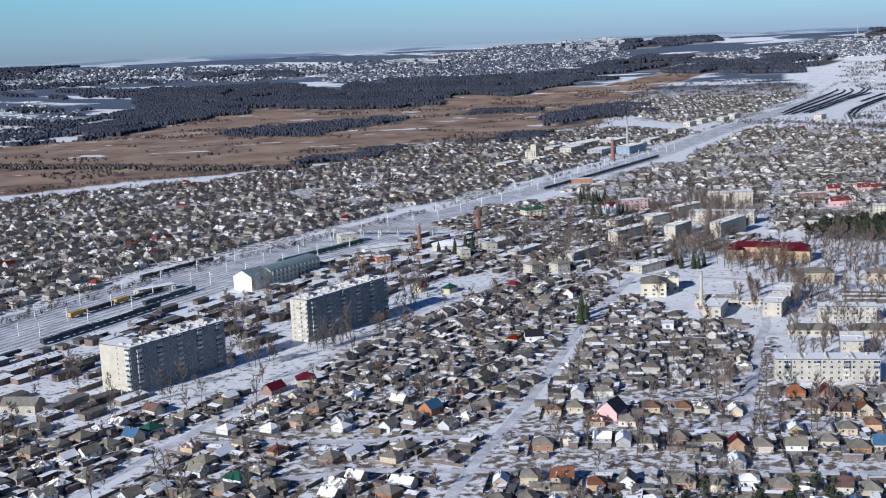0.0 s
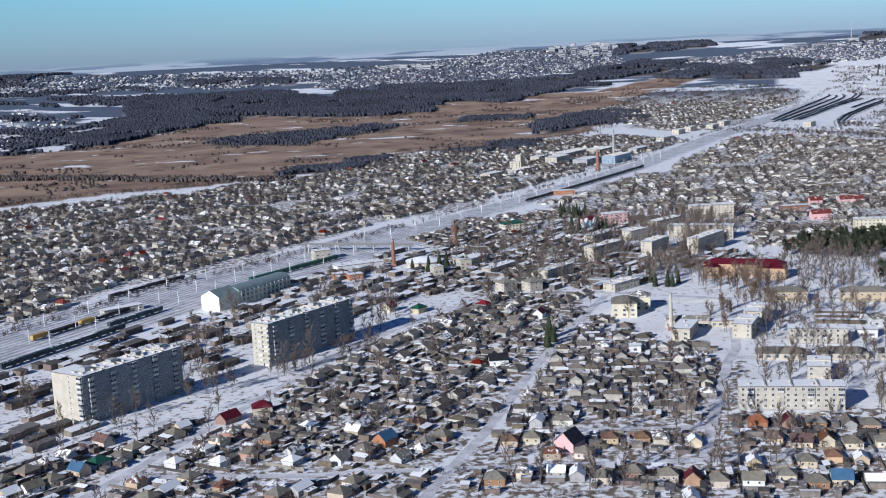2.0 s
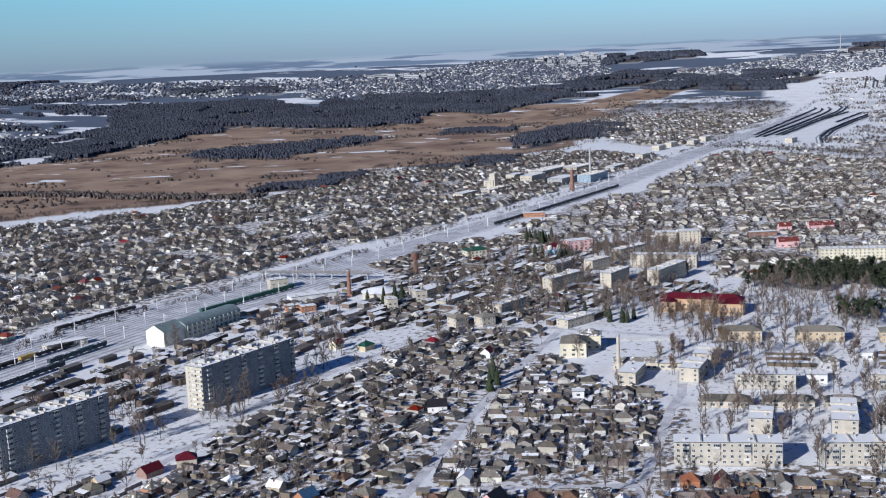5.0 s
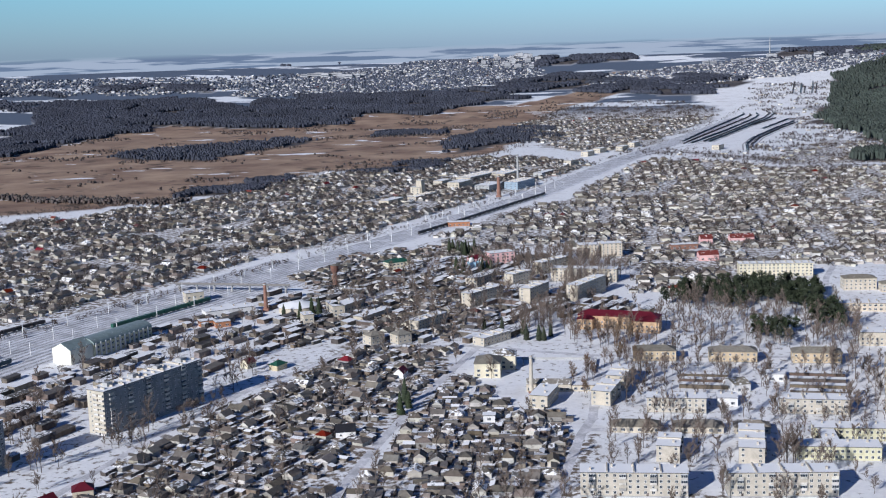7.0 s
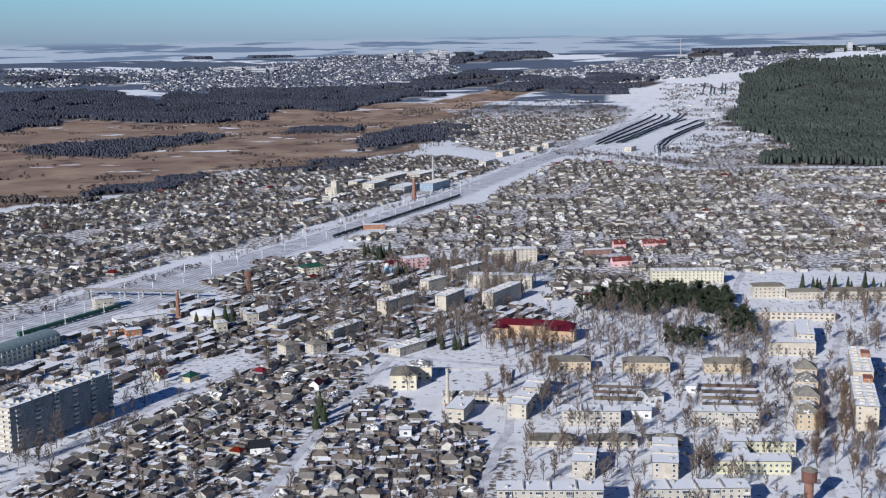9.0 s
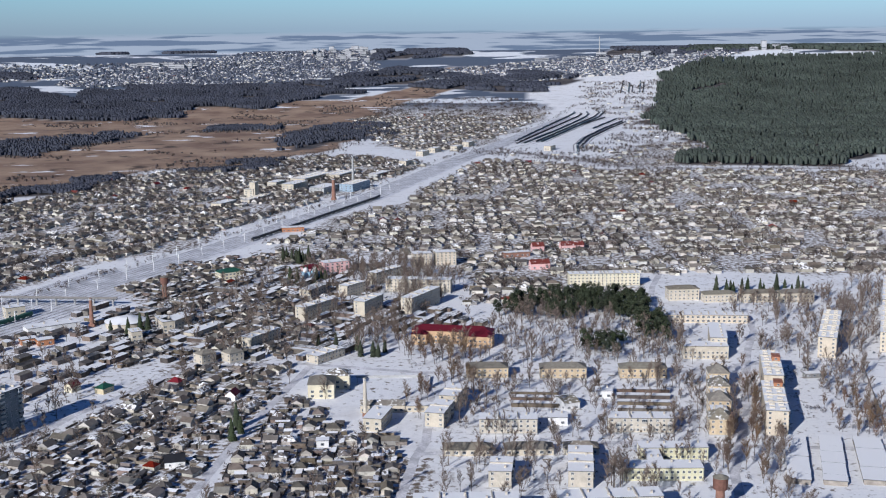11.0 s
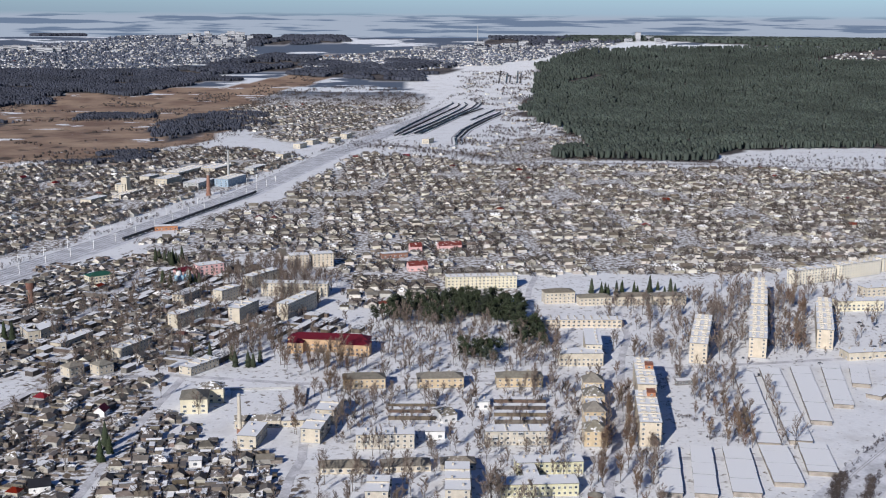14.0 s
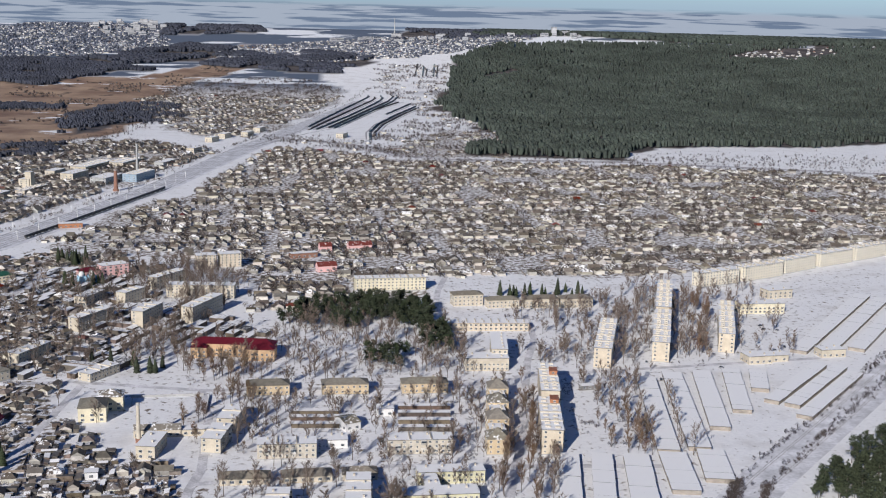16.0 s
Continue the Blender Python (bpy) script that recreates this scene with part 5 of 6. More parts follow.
def sheds():
    V, F, M = [], [], []
    for x, y, angle in SPOTS:
        for k in range(int(rng.integers(7, 13))):
            px, py = x + rng.uniform(-6.5, 6.5), y + rng.uniform(-13, 13)
            L, W = rng.uniform(2.4, 9.0), rng.uniform(2.0, 3.8)
            if not free_of(px, py, min(L, W) * 0.5 + 0.6) or street_gap(px, py) < 6.5:
                continue
            a = angle + rng.choice([0, 90, 180, 270]) + rng.uniform(-4, 4)
            shed_geometry(V, F, M, px, py, radians(a), L, W, rng.uniform(1.7, 2.4), rng.uniform(0.2, 0.8), 1)
            claim(px, py, a, L, W)
    # long stores between the tall blocks and the railway
    for k in range(720):
        x, y, a = along(shifted(RAIL, 64 + rng.uniform(-4, 135)), rng.uniform(150, 980))
        L, W = rng.uniform(5, 20), rng.uniform(4, 8)
        if near_line(STREETS[0], x, y) < 12 or not free_of(x, y, L * 0.3 + 0.5):
            continue
        shed_geometry(V, F, M, x, y, radians(a + rng.uniform(-3, 3)), L, W, rng.uniform(2.6, 4.2), rng.uniform(0.2, 0.9), 1)
        claim(x, y, a, L, W)
    # market stalls and lock-ups of the centre
    for k in range(1900):
        x, y = rng.uniform(60, 345), rng.uniform(215, 560)
        L, W = rng.uniform(7, 34), rng.uniform(4, 7.5)
        if x > 235 and (y < 300 or x + 0.55 * (y - 300) > 345 or rng.random() < 0.4):
            continue
        if not free_of(x, y, L * 0.22) or street_gap(x, y) < 8 or near_line(RAIL, x, y) < 62:
            continue
        a = 60 + rng.choice([0, 90], p=[.8, .2])
        shed_geometry(V, F, M, x, y, radians(a), L, W, rng.uniform(2.6, 4.0), rng.uniform(0, 0.5), 2)
        claim(x, y, a, L, W)
    tagged(new("outbuildings", mesh_of("outbuildings", V, F, [shed_wall, shed_roof, market_roof], M)), "weathered sheds and outbuildings between the houses", "sheds", kind="stuff")


sheds()


def fences():
    V, F = [], []
    for x, y, angle in SPOTS:
        for turn, off, half in ((0, 12.3, 6.1), (90, 6.1, 11.5)):
            if rng.random() < 0.25:
                continue
            a = radians(angle + turn)
            c, s = math.cos(a), math.sin(a)
            mx, my = x - s * off, y + c * off
            if not free_of(mx, my, 0.5) or street_gap(mx, my) < 4:
                continue
            h, b = rng.uniform(1.1, 1.9), len(V)
            for px, py in ((-half, -0.05), (half, -0.05), (half, 0.05), (-half, 0.05)):
                for z in (0, h):
                    V.append((mx + c * px - s * py, my + s * px + c * py, z))
            F += [(b, b + 2, b + 3, b + 1), (b + 2, b + 4, b + 5, b + 3), (b + 4, b + 6, b + 7, b + 5), (b + 6, b, b + 1, b + 7), (b + 1, b + 3, b + 5, b + 7)]
    tagged(new("fences", mesh_of("fences", V, F, [mat("fence_boards", (0.17, 0.15, 0.13), 0.9, 0.6, 0.2, island=0.6)])), "board and sheet fences round the plots", "fence", kind="stuff")


fences()

# ---- far cottages ----


def far_houses():
    V, F, M, SP, FV, FF = [], [], [], [], [], []
    for poly, angle, du, dv, keep in FAR_ZONES:
        xs, ys = [p[0] for p in poly], [p[1] for p in poly]
        mx, my = (min(xs) + max(xs)) / 2, (min(ys) + max(ys)) / 2
        R = math.hypot(max(xs) - min(xs), max(ys) - min(ys)) / 2
        c, s = math.cos(radians(angle)), math.sin(radians(angle))
        nu, nv = int(R / du), int(R / dv)
        for i in range(-nu, nu + 1):
            for j in range(-nv, nv + 1):
                if (i + j // 6 * 3) % 11 == 0:
                    continue
                u, v = i * du + rng.uniform(-3, 3), j * dv + dv * (0.2 if j % 2 else -0.2) + rng.uniform(-2.5, 2.5)
                x, y = mx + c * u - s * v, my + s * u + c * v
                if rng.random() > keep or not inside(poly, x, y) or not inside(SECTOR, x, y):
                    continue
                if near_line(RAIL, x, y) < (60 if y < 520 else 34) or near_line(LOOP, x, y) < 22 or not free_of(x, y, 6):
                    continue
                if y > 480 and noise.noise(Vector((x / 75, y / 60, 21))) > 0.34:
                    continue
                SP.append((float(x), float(y), angle))
                house_geometry(V, F, M, x, y, radians(angle + rng.choice([0, 90]) + rng.uniform(-6, 6)))
                for k in range(int(rng.integers(0, 3)) if math.hypot(x - 235, y + 670) < 1900 else 0):
                    shed_geometry(V, F, M, x + rng.uniform(-9, 9), y + rng.choice([-1, 1]) * rng.uniform(7, 12), radians(angle + rng.choice([0, 90])), rng.uniform(4, 9), rng.uniform(3, 5), 2.3, 0.5, 1)
                for turn, off, half in ((0, dv * 0.5, du * 0.5), (90, du * 0.5, dv * 0.42)):
                    if rng.random() < 0.3:
                        continue
                    e = radians(angle + turn)
                    c2, s2 = math.cos(e), math.sin(e)
                    fx, fy, hh, b = x - s2 * off, y + c2 * off, rng.uniform(1.2, 2.0), len(FV)
                    FV += [(fx + c2 * p - s2 * q, fy + s2 * p + c2 * q, z) for p, q in ((-half, -0.07), (half, -0.07), (half, 0.07), (-half, 0.07)) for z in (0, hh)]
                    FF += [(b, b + 2, b + 3, b + 1), (b + 2, b + 4, b + 5, b + 3), (b + 4, b + 6, b + 7, b + 5), (b + 6, b, b + 1, b + 7), (b + 1, b + 3, b + 5, b + 7)]
    tagged(new("far_fences", mesh_of("far_fences", FV, FF, [mat("fence_boards", (0.17, 0.15, 0.13))])), "board fences between the crowded plots", "fence", kind="stuff")
    tagged(new("far_cottages", mesh_of("far_cottages", V, F, [far_wall, far_roof, color_roof], M)), "crowded small cottages with grey and snowy roofs", "houses", kind="stuff")
    return SP


SECTOR = [(235, -670), (-1650, 1700), (-2500, 5200), (4300, 4000), (2250, 1100)]
FAR_SPOTS = far_houses()

# ---- trees ----
def bare_tree(seed, h, spread, levels=3):
    """A leafless tree: a tapered trunk, rising limbs with side limbs, and fine twigs that fill an uneven egg-shaped crown."""
    r = np.random.default_rng(seed)
    tv, tf, cv, cf = [], [], [], []
    limbs = []

    def limb(p, d, length, rad, sides):
        q = p + d * length
        side = d.cross(Vector((0.3, 0.5, 0.8))).normalized()
        up = d.cross(side)
        b = len(tv)
        for at, w in ((p, rad), (q, rad * 0.45)):
            for k in range(sides):
                a = k * 6.2832 / sides
                tv.append(tuple(at + (side * math.cos(a) + up * math.sin(a)) * w))
        for k in range(sides):
            tf.append((b + k, b + (k + 1) % sides, b + sides + (k + 1) % sides, b + sides + k))
        limbs.append((p, d, length))
        return q

    lean = Vector((r.normal(0, 0.05), r.normal(0, 0.05), 1)).normalized()
    q = limb(Vector((0, 0, -0.2)), lean, h * 0.42, h * 0.013, 5)
    q2 = limb(q, (lean + Vector((r.normal(0, 0.1), r.normal(0, 0.1), 0.2))).normalized(), h * 0.36, h * 0.007, 4)
    n = 11 if levels > 2 else 7
    for i in range(n):
        f = (i + r.uniform(0, 0.9)) / n
        z = h * (0.14 + 0.6 * f)
        base = q * (z / (h * 0.42)) if z < h * 0.42 else q.lerp(q2, (z - h * 0.42) / (h * 0.36))
        a = i * 2.4 + r.uniform(-0.5, 0.5)
        out = Vector((math.cos(a), math.sin(a), 0))
        d = (out * spread * 1.7 * r.uniform(0.7, 1.2) + Vector((0, 0, 1))).normalized()
        length = h * r.uniform(0.24, 0.36) * (1 - 0.45 * f)
        limb(base, d, length, h * 0.0045, 3)
        for k in range(2 if levels > 2 else 1):
            e = (d + Vector((r.normal(0, 0.5), r.normal(0, 0.5), r.normal(0.3, 0.2)))).normalized()
            limb(base + d * length * r.uniform(0.35, 0.8), e, length * r.uniform(0.5, 0.8), h * 0.0025, 3)
    for k in range(620 if levels > 2 else 380):
        p, d, length = limbs[int(r.integers(1, len(limbs)))]
        s0 = p + d * length * r.uniform(0.15, 1.0)
        e = (d * 0.8 + Vector((r.normal(0, 0.55), r.normal(0, 0.55), r.normal(0.45, 0.35)))).normalized()
        w = e.cross(Vector((r.normal(), r.normal(), r.normal()))).normalized() * 0.062
        c = len(cv)
        cv.extend([tuple(s0 - w), tuple(s0 + w), tuple(s0 + e * h * r.uniform(0.07, 0.17))])
        cf.append((c, c + 1, c + 2))
    return tv, tf, cv, cf


def pine(seed, h, w, low=0.25, blunt=0.75):
    """A conifer: trunk and ragged whorls of drooping needle fans."""
    r = np.random.default_rng(seed)
    tv, tf, cv, cf = [], [], [], []
    for z, rad in ((0, h * 0.018), (h * 0.95, 0.05)):
        for k in range(5):
            tv.append((rad * math.cos(k * 1.2566), rad * math.sin(k * 1.2566), z))
    tf = [(k, (k + 1) % 5, 5 + (k + 1) % 5, 5 + k) for k in range(5)]
    n = 120
    for i in range(n):
        f = i / n
        z = h * (low + (1 - low) * f)
        R = w * (1 - f) ** blunt * r.uniform(0.6, 1.2) + 0.25
        a = i * 2.4 + r.uniform(-.4, .4)
        d, s = Vector((math.cos(a), math.sin(a), -0.15)), Vector((-math.sin(a), math.cos(a), 0))
        b = len(cv)
        base = Vector((0, 0, z))
        wdt = R * 0.62
        cv.extend([tuple(base + Vector((0, 0, 0.35))), tuple(base + d * R * 0.6 + s * wdt), tuple(base + d * R + Vector((0, 0, r.uniform(-.5, .3)))), tuple(base + d * R * 0.6 - s * wdt), tuple(base + d * R * 0.55 + Vector((0, 0, h * 0.05)))])
        cf.extend([(b, b + 1, b + 4), (b + 1, b + 2, b + 4), (b + 2, b + 3, b + 4), (b + 3, b, b + 4)])
    return tv, tf, cv, cf


def scots_pine(seed, h, w):
    """A park pine: bare lower trunk and an uneven crown of separate needle tufts on its boughs."""
    r = np.random.default_rng(seed)
    tv, tf, cv, cf = [], [], [], []
    for z, rad in ((0, h * 0.016), (h * 0.9, 0.06)):
        for k in range(5):
            tv.append((rad * math.cos(k * 1.2566), rad * math.sin(k * 1.2566), z))
    tf = [(k, (k + 1) % 5, 5 + (k + 1) % 5, 5 + k) for k in range(5)]
    for i in range(25):
        f = r.uniform(0, 1)
        reach = w * (1.05 - f) ** 0.5 * r.uniform(0.25, 1.0)
        a = r.uniform(0, 6.283)
        c = Vector((math.cos(a) * reach, math.sin(a) * reach, h * (0.38 + 0.6 * f)))
        size = r.uniform(0.9, 1.7)
        for n in range(13):
            p = c + Vector((r.normal(0, size * .55), r.normal(0, size * .55), r.normal(0, size * .38)))
            u = Vector((r.normal(), r.normal(), r.normal() * 0.6)).normalized() * size * 0.55
            v = Vector((r.normal(), r.normal(), r.normal() * 0.6)).normalized() * size * 0.5
            b = len(cv)
            cv.extend([tuple(p - u), tuple(p + v), tuple(p + u), tuple(p - v * 0.6)])
            cf.append((b, b + 1, b + 2, b + 3))
    return tv, tf, cv, cf


def tree_thing(name, geo, materials, label, category):
    o = new(name)
    for pn, v, f, m in (("trunk", geo[0], geo[1], materials[0]), ("crown", geo[2], geo[3], materials[1])):
        p = new(pn, mesh_of(pn, v, f, [m]))
        p.parent = o
    return tagged(o, label, category)


poplar_twig = mat("brown_twigs", (0.17, 0.115, 0.08), 0.95, 0.5, 0.2, per_object=0.2)
BARE = [tree_thing("bare_tree", bare_tree(i, 9 + i, 0.55), (bark, twig), "leafless tree with a dense bare crown", "tree") for i in range(4)]
TALL = [tree_thing("poplar", bare_tree(20 + i, 17 + 2 * i, 0.26), (bark, poplar_twig), "tall narrow leafless poplar", "tree") for i in range(2)]
FIR = [tree_thing("fir", pine(40 + i, 11 + 3 * i, 2.6 + .3 * i, 0.06), (bark, needle), "dark green fir tree", "tree") for i in range(2)]
PINE = [tree_thing("pine", scots_pine(50 + i, 14 + i, 3.6), (bark, needle), "tall dark green pine with a ragged crown", "tree") for i in range(4)]
PLANTED = set()


def plant(protos, x, y, k=1.0):
    n = int(rng.integers(len(protos)))
    o = protos[n]
    m = pose(x, y, 0, 0, 0, rng.uniform(0, 360)) @ Matrix.Scale(k, 4)
    if o.name in PLANTED:
        c = copy_thing(o, m)
        c.matrix_basis = m
    else:
        o.matrix_basis = m
        PLANTED.add(o.name)


def joined(name, geos, xs, ys, ks, mats, label, category="trees"):
    """Trees past counting, joined into one mesh."""
    V, F, M, base = [], [], [], 0
    for x, y, k in zip(xs, ys, ks):
        tv, tf, cv, cf = geos[int(rng.integers(len(geos)))]
        a = rng.uniform(0, 6.28)
        R = np.array([[math.cos(a), -math.sin(a), 0], [math.sin(a), math.cos(a), 0], [0, 0, 1]]) * k
        P = np.array(list(tv) + list(cv)) @ R.T + (x, y, 0)
        V.append(P)
        F += [tuple(base + i for i in q) for q in tf] + [tuple(base + len(tv) + i for i in q) for q in cf]
        M += [0] * len(tf) + [1] * len(cf)
        base += len(P)
    tagged(new(name, mesh_of(name, np.concatenate(V).tolist(), F, mats, M)), label, category, kind="stuff")


def spots_in(poly, count, gap=2.0, streets=4.0):
    xs, ys = [p[0] for p in poly], [p[1] for p in poly]
    out, tries = [], 0
    while len(out) < count and tries < count * 30:
        tries += 1
        x, y = rng.uniform(min(xs), max(xs)), rng.uniform(min(ys), max(ys))
        if inside(poly, x, y) and free_of(x, y, gap) and street_gap(x, y) > streets:
            out.append((x, y))
    return out


def scatter(protos, poly, count, lo=0.8, hi=1.2, gap=2.0, streets=5.0):
    xs, ys = [p[0] for p in poly], [p[1] for p in poly]
    done = tries = 0
    while done < count and tries < count * 30:
        tries += 1
        x, y = rng.uniform(min(xs), max(xs)), rng.uniform(min(ys), max(ys))
        if inside(poly, x, y) and free_of(x, y, gap) and street_gap(x, y) > streets:
            plant(protos, x, y, rng.uniform(lo, hi))
            done += 1


scatter(PINE, [(430, 345), (440, 330), (490, 262), (478, 300), (497, 363), (452, 391), (415, 388)], 52, 0.75, 1.1, 1)
scatter(PINE, [(354, 325), (416, 300), (440, 330), (430, 345), (415, 388), (390, 385)], 26, 0.7, 1.0, 1)
scatter(BARE, [(354, 325), (416, 300), (440, 330), (415, 388), (390, 385)], 34, 0.9, 1.3, 1)
CORNER = [(606, -79), (648, -41), (714, 10), (790, 70), (805, 40), (735, -35), (655, -115)]
park = spots_in([(430, 345), (440, 330), (490, 262), (478, 300), (497, 363), (452, 391), (415, 388)], 110, 1) + spots_in([(354, 325), (416, 300), (440, 330), (415, 388), (390, 385)], 60, 1) + spots_in(CORNER, 260, 1)
joined("park_pines", [scots_pine(60 + i, 13 + i, 3.8) for i in range(6)], [p[0] for p in park], [p[1] for p in park], [rng.uniform(0.7, 1.0) for p in park], [bark, mat("park_needles", (0.040, 0.050, 0.028), 0.85, 0.2, 0.3)], "dark green pines of the park")
scatter(PINE, [(404, 197), (436, 190), (446, 232), (412, 236)], 26, 0.7, 0.95, 1)
scatter(PINE, [(455, 228), (478, 222), (494, 300), (470, 300)], 30, 0.8, 1.05, 1)
scatter(PINE, CORNER, 46, 0.6, 0.95, 1)
scatter(PINE, [(180, -300), (330, -300), (330, -254), (190, -258)], 24, 0.6, 1.0, 1)
scatter(FIR, [(150, 560), (190, 560), (200, 600), (160, 620)], 12)
scatter(FIR, [(170, 480), (212, 480), (215, 505), (175, 505)], 10)
scatter(FIR, [(560, 385), (640, 380), (640, 410), (560, 415)], 14)
scatter(FIR, [(150, 20), (172, 20), (178, 60), (160, 60)], 3)
scatter(FIR, [(40, 300), (75, 300), (75, 318), (45, 318)], 4)
scatter(FIR, [(190, 230), (260, 210), (270, 240), (200, 260)], 7)
scatter(TALL, [(520, 0), (555, -5), (570, 60), (545, 90), (525, 40)], 24, 0.6, 0.9)
scatter(TALL, [(655, 175), (672, 170), (755, 360), (735, 365)], 30, 0.7, 1.0)
scatter(TALL, [(466, 10), (474, 8), (508, 110), (498, 112)], 16, 0.8, 1.1)
scatter(TALL, [(440, -50), (450, -55), (470, 20), (460, 22)], 8, 0.8, 1.1)
scatter(TALL, [(451, -66), (457, -68), (516, 150), (509, 152)], 15, 0.65, 1.0, 0.5, 1.5)
scatter(TALL, [(486, 2), (500, -1), (501, 4), (487, 7)], 3, 0.55, 0.7, 0.3, 1.0)
scatter(TALL, [(285, 130), (320, 125), (330, 225), (270, 235)], 26, 0.7, 1.1)
scatter(TALL, [(268, 110), (284, 40), (292, 45), (286, 130)], 9, 0.6, 0.9)
scatter(BARE, [(300, 20), (460, 0), (480, 130), (300, 130)], 48, 0.6, 1.1)
scatter(BARE, [(-170, -200), (-70, -200), (-20, -60), (80, 110), (60, 200), (-100, 60)], 60, 0.6, 1.0, 1)
scatter(BARE, [(10, -25), (40, 5), (70, 80), (50, 85)], 18, 0.7, 1.0, 1)
scatter(BARE, [(250, -130), (520, -130), (480, -80), (255, -80)], 9, 0.7, 1.0, 1)
more = []
for poly, n in (([(280, 170), (480, 160), (500, 280), (350, 330), (270, 320)], 190), ([(520, 170), (640, 160), (760, 400), (560, 360)], 190), ([(300, -60), (480, -80), (500, 130), (300, 140)], 150), ([(560, -10), (590, 0), (600, 130), (540, 150)], 40),
                ([(-60, -330), (520, -330), (500, -100), (240, 40), (200, 200), (120, 190), (20, -20)], 190), ([(130, 220), (260, 220), (345, 470), (310, 560), (170, 560), (60, 420)], 470), ([(640, 170), (760, 170), (820, 420), (700, 430)], 90), ([(-170, -230), (-60, -230), (90, 160), (20, 300), (-90, 150)], 120)):
    more += [(x, y, rng.uniform(0.75, 1.45)) for x, y in spots_in(poly, n, 1.2)]
joined("street_trees", [bare_tree(70 + i, 10 + 1.5 * i, 0.36, 2) for i in range(6)], [m[0] for m in more], [m[1] for m in more], [m[2] for m in more], [bark, mat("twigs_joined", (0.18, 0.14, 0.115), 0.95, 0.3, 0.25)], "leafless trees between the houses and blocks")


# ---- yard beside the boiler house ----
yard = tagged(new("yard_wall"), "low grey concrete wall round a snowy yard", "wall")
for cx, cy, a, L in ((266, 158, -3.5, 50), (291, 139, 84, 38), (242, 150, 88, 16)):
    for k in range(int(L / 3)):
        p = new("wall_panel", YARD_PANEL)
        p.parent = yard
        p.matrix_basis = pose(cx, cy, 0, 0, 0, a) @ pose(-L / 2 + 1.5 + k * 3, 0, 0)

# ---- joined trees farther off ----
def clumps(name, x, y, h0, h1, w, material, label, category="trees", sides=5, low=0.12):
    """Crowns too many to count: each an uneven dome of small facets."""
    n = len(x)
    z = height(x, y)
    h = rng.uniform(h0, h1, n)
    r = w * rng.uniform(0.65, 1.35, n)
    t = rng.uniform(0, 6.28, n)
    V = np.zeros((n, 2 * sides + 1, 3))
    for ring, (hz, rr) in enumerate(((low, 0.85), (0.74, 0.95))):
        for k in range(sides):
            a = t + k * 6.2832 / sides + ring * 0.6
            q = r * rr * rng.uniform(0.7, 1.3, n)
            V[:, ring * sides + k, 0] = x + q * np.cos(a)
            V[:, ring * sides + k, 1] = y + q * np.sin(a)
            V[:, ring * sides + k, 2] = z + h * hz * (rng.uniform(0.8, 1.2, n) if ring else 1)
    V[:, -1] = np.stack([x + rng.normal(0, .5, n), y + rng.normal(0, .5, n), z + h], 1)
    f = []
    for k in range(sides):
        j = (k + 1) % sides
        f += [(k, j, sides + j), (k, sides + j, sides + k), (sides + k, sides + j, 2 * sides)]
    F = (np.array(f)[None] + (np.arange(n) * (2 * sides + 1))[:, None, None]).reshape(-1, 3)
    me = mesh_of(name, V.reshape(-1, 3).tolist(), F.tolist(), [material])
    me.polygons.foreach_set("use_smooth", np.ones(len(me.polygons), bool))
    tagged(new(name, me), label, category, kind="stuff")


def bushes(name, x, y, h0, h1, material, label, n=26, wide=0.07):
    """Leafless bushes and small trees: a stem and fine tapering twigs that fill a rounded crown."""
    m = len(x)
    h = rng.uniform(h0, h1, m)[:, None]
    root = np.stack([np.repeat(x[:, None], n, 1), np.repeat(y[:, None], n, 1), np.repeat(height(x, y)[:, None], n, 1)], -1)
    a, q, f = rng.uniform(0, 6.28, (m, n)), np.sqrt(rng.random((m, n))), rng.random((m, n))
    swell = np.sqrt(np.clip(1 - (2 * f - 0.9) ** 2, 0.05, 1)) * 0.38
    start = root + np.stack([np.cos(a) * q * swell, np.sin(a) * q * swell, 0.12 + 0.6 * f], -1) * h[..., None]
    start[:, 0] = root[:, 0]
    tip = start + np.stack([np.cos(a) * 0.16 * q + rng.normal(0, 0.06, (m, n)), np.sin(a) * 0.16 * q + rng.normal(0, 0.06, (m, n)), rng.uniform(0.12, 0.34, (m, n))], -1) * h[..., None]
    tip[:, 0, 2] = root[:, 0, 2] + 0.7 * h[:, 0]
    b = a + rng.uniform(0, 6.28, (m, n))
    side = np.stack([-np.sin(b), np.cos(b), np.zeros((m, n))], -1) * (wide * h[..., None] / 4)
    V = np.stack([start - side, start + side, tip], 2).reshape(-1, 3)
    F = np.arange(m * n * 3).reshape(-1, 3)
    tagged(new(name, mesh_of(name, V.tolist(), F.tolist(), [material])), label, "bushes", kind="stuff")


def fill(poly, count, wobble=35):
    xs, ys = [p[0] for p in poly], [p[1] for p in poly]
    x = rng.uniform(min(xs), max(xs), count * 6)
    y = rng.uniform(min(ys), max(ys), count * 6)
    wob = np.array([noise.noise(Vector((a / 110, b / 110, 3))) for a, b in zip(x, y)]) * wobble
    k = inside(poly, x + wob, y - wob) & inside(SECTOR, x, y)
    return x[k][:count], y[k][:count]


# forest needles bluer than near ones: haze put into the colour
pine_far = mat("hazed_forest_needles", (0.047, 0.058, 0.048), 0.9, 0.006, 0.3, island=0.15)
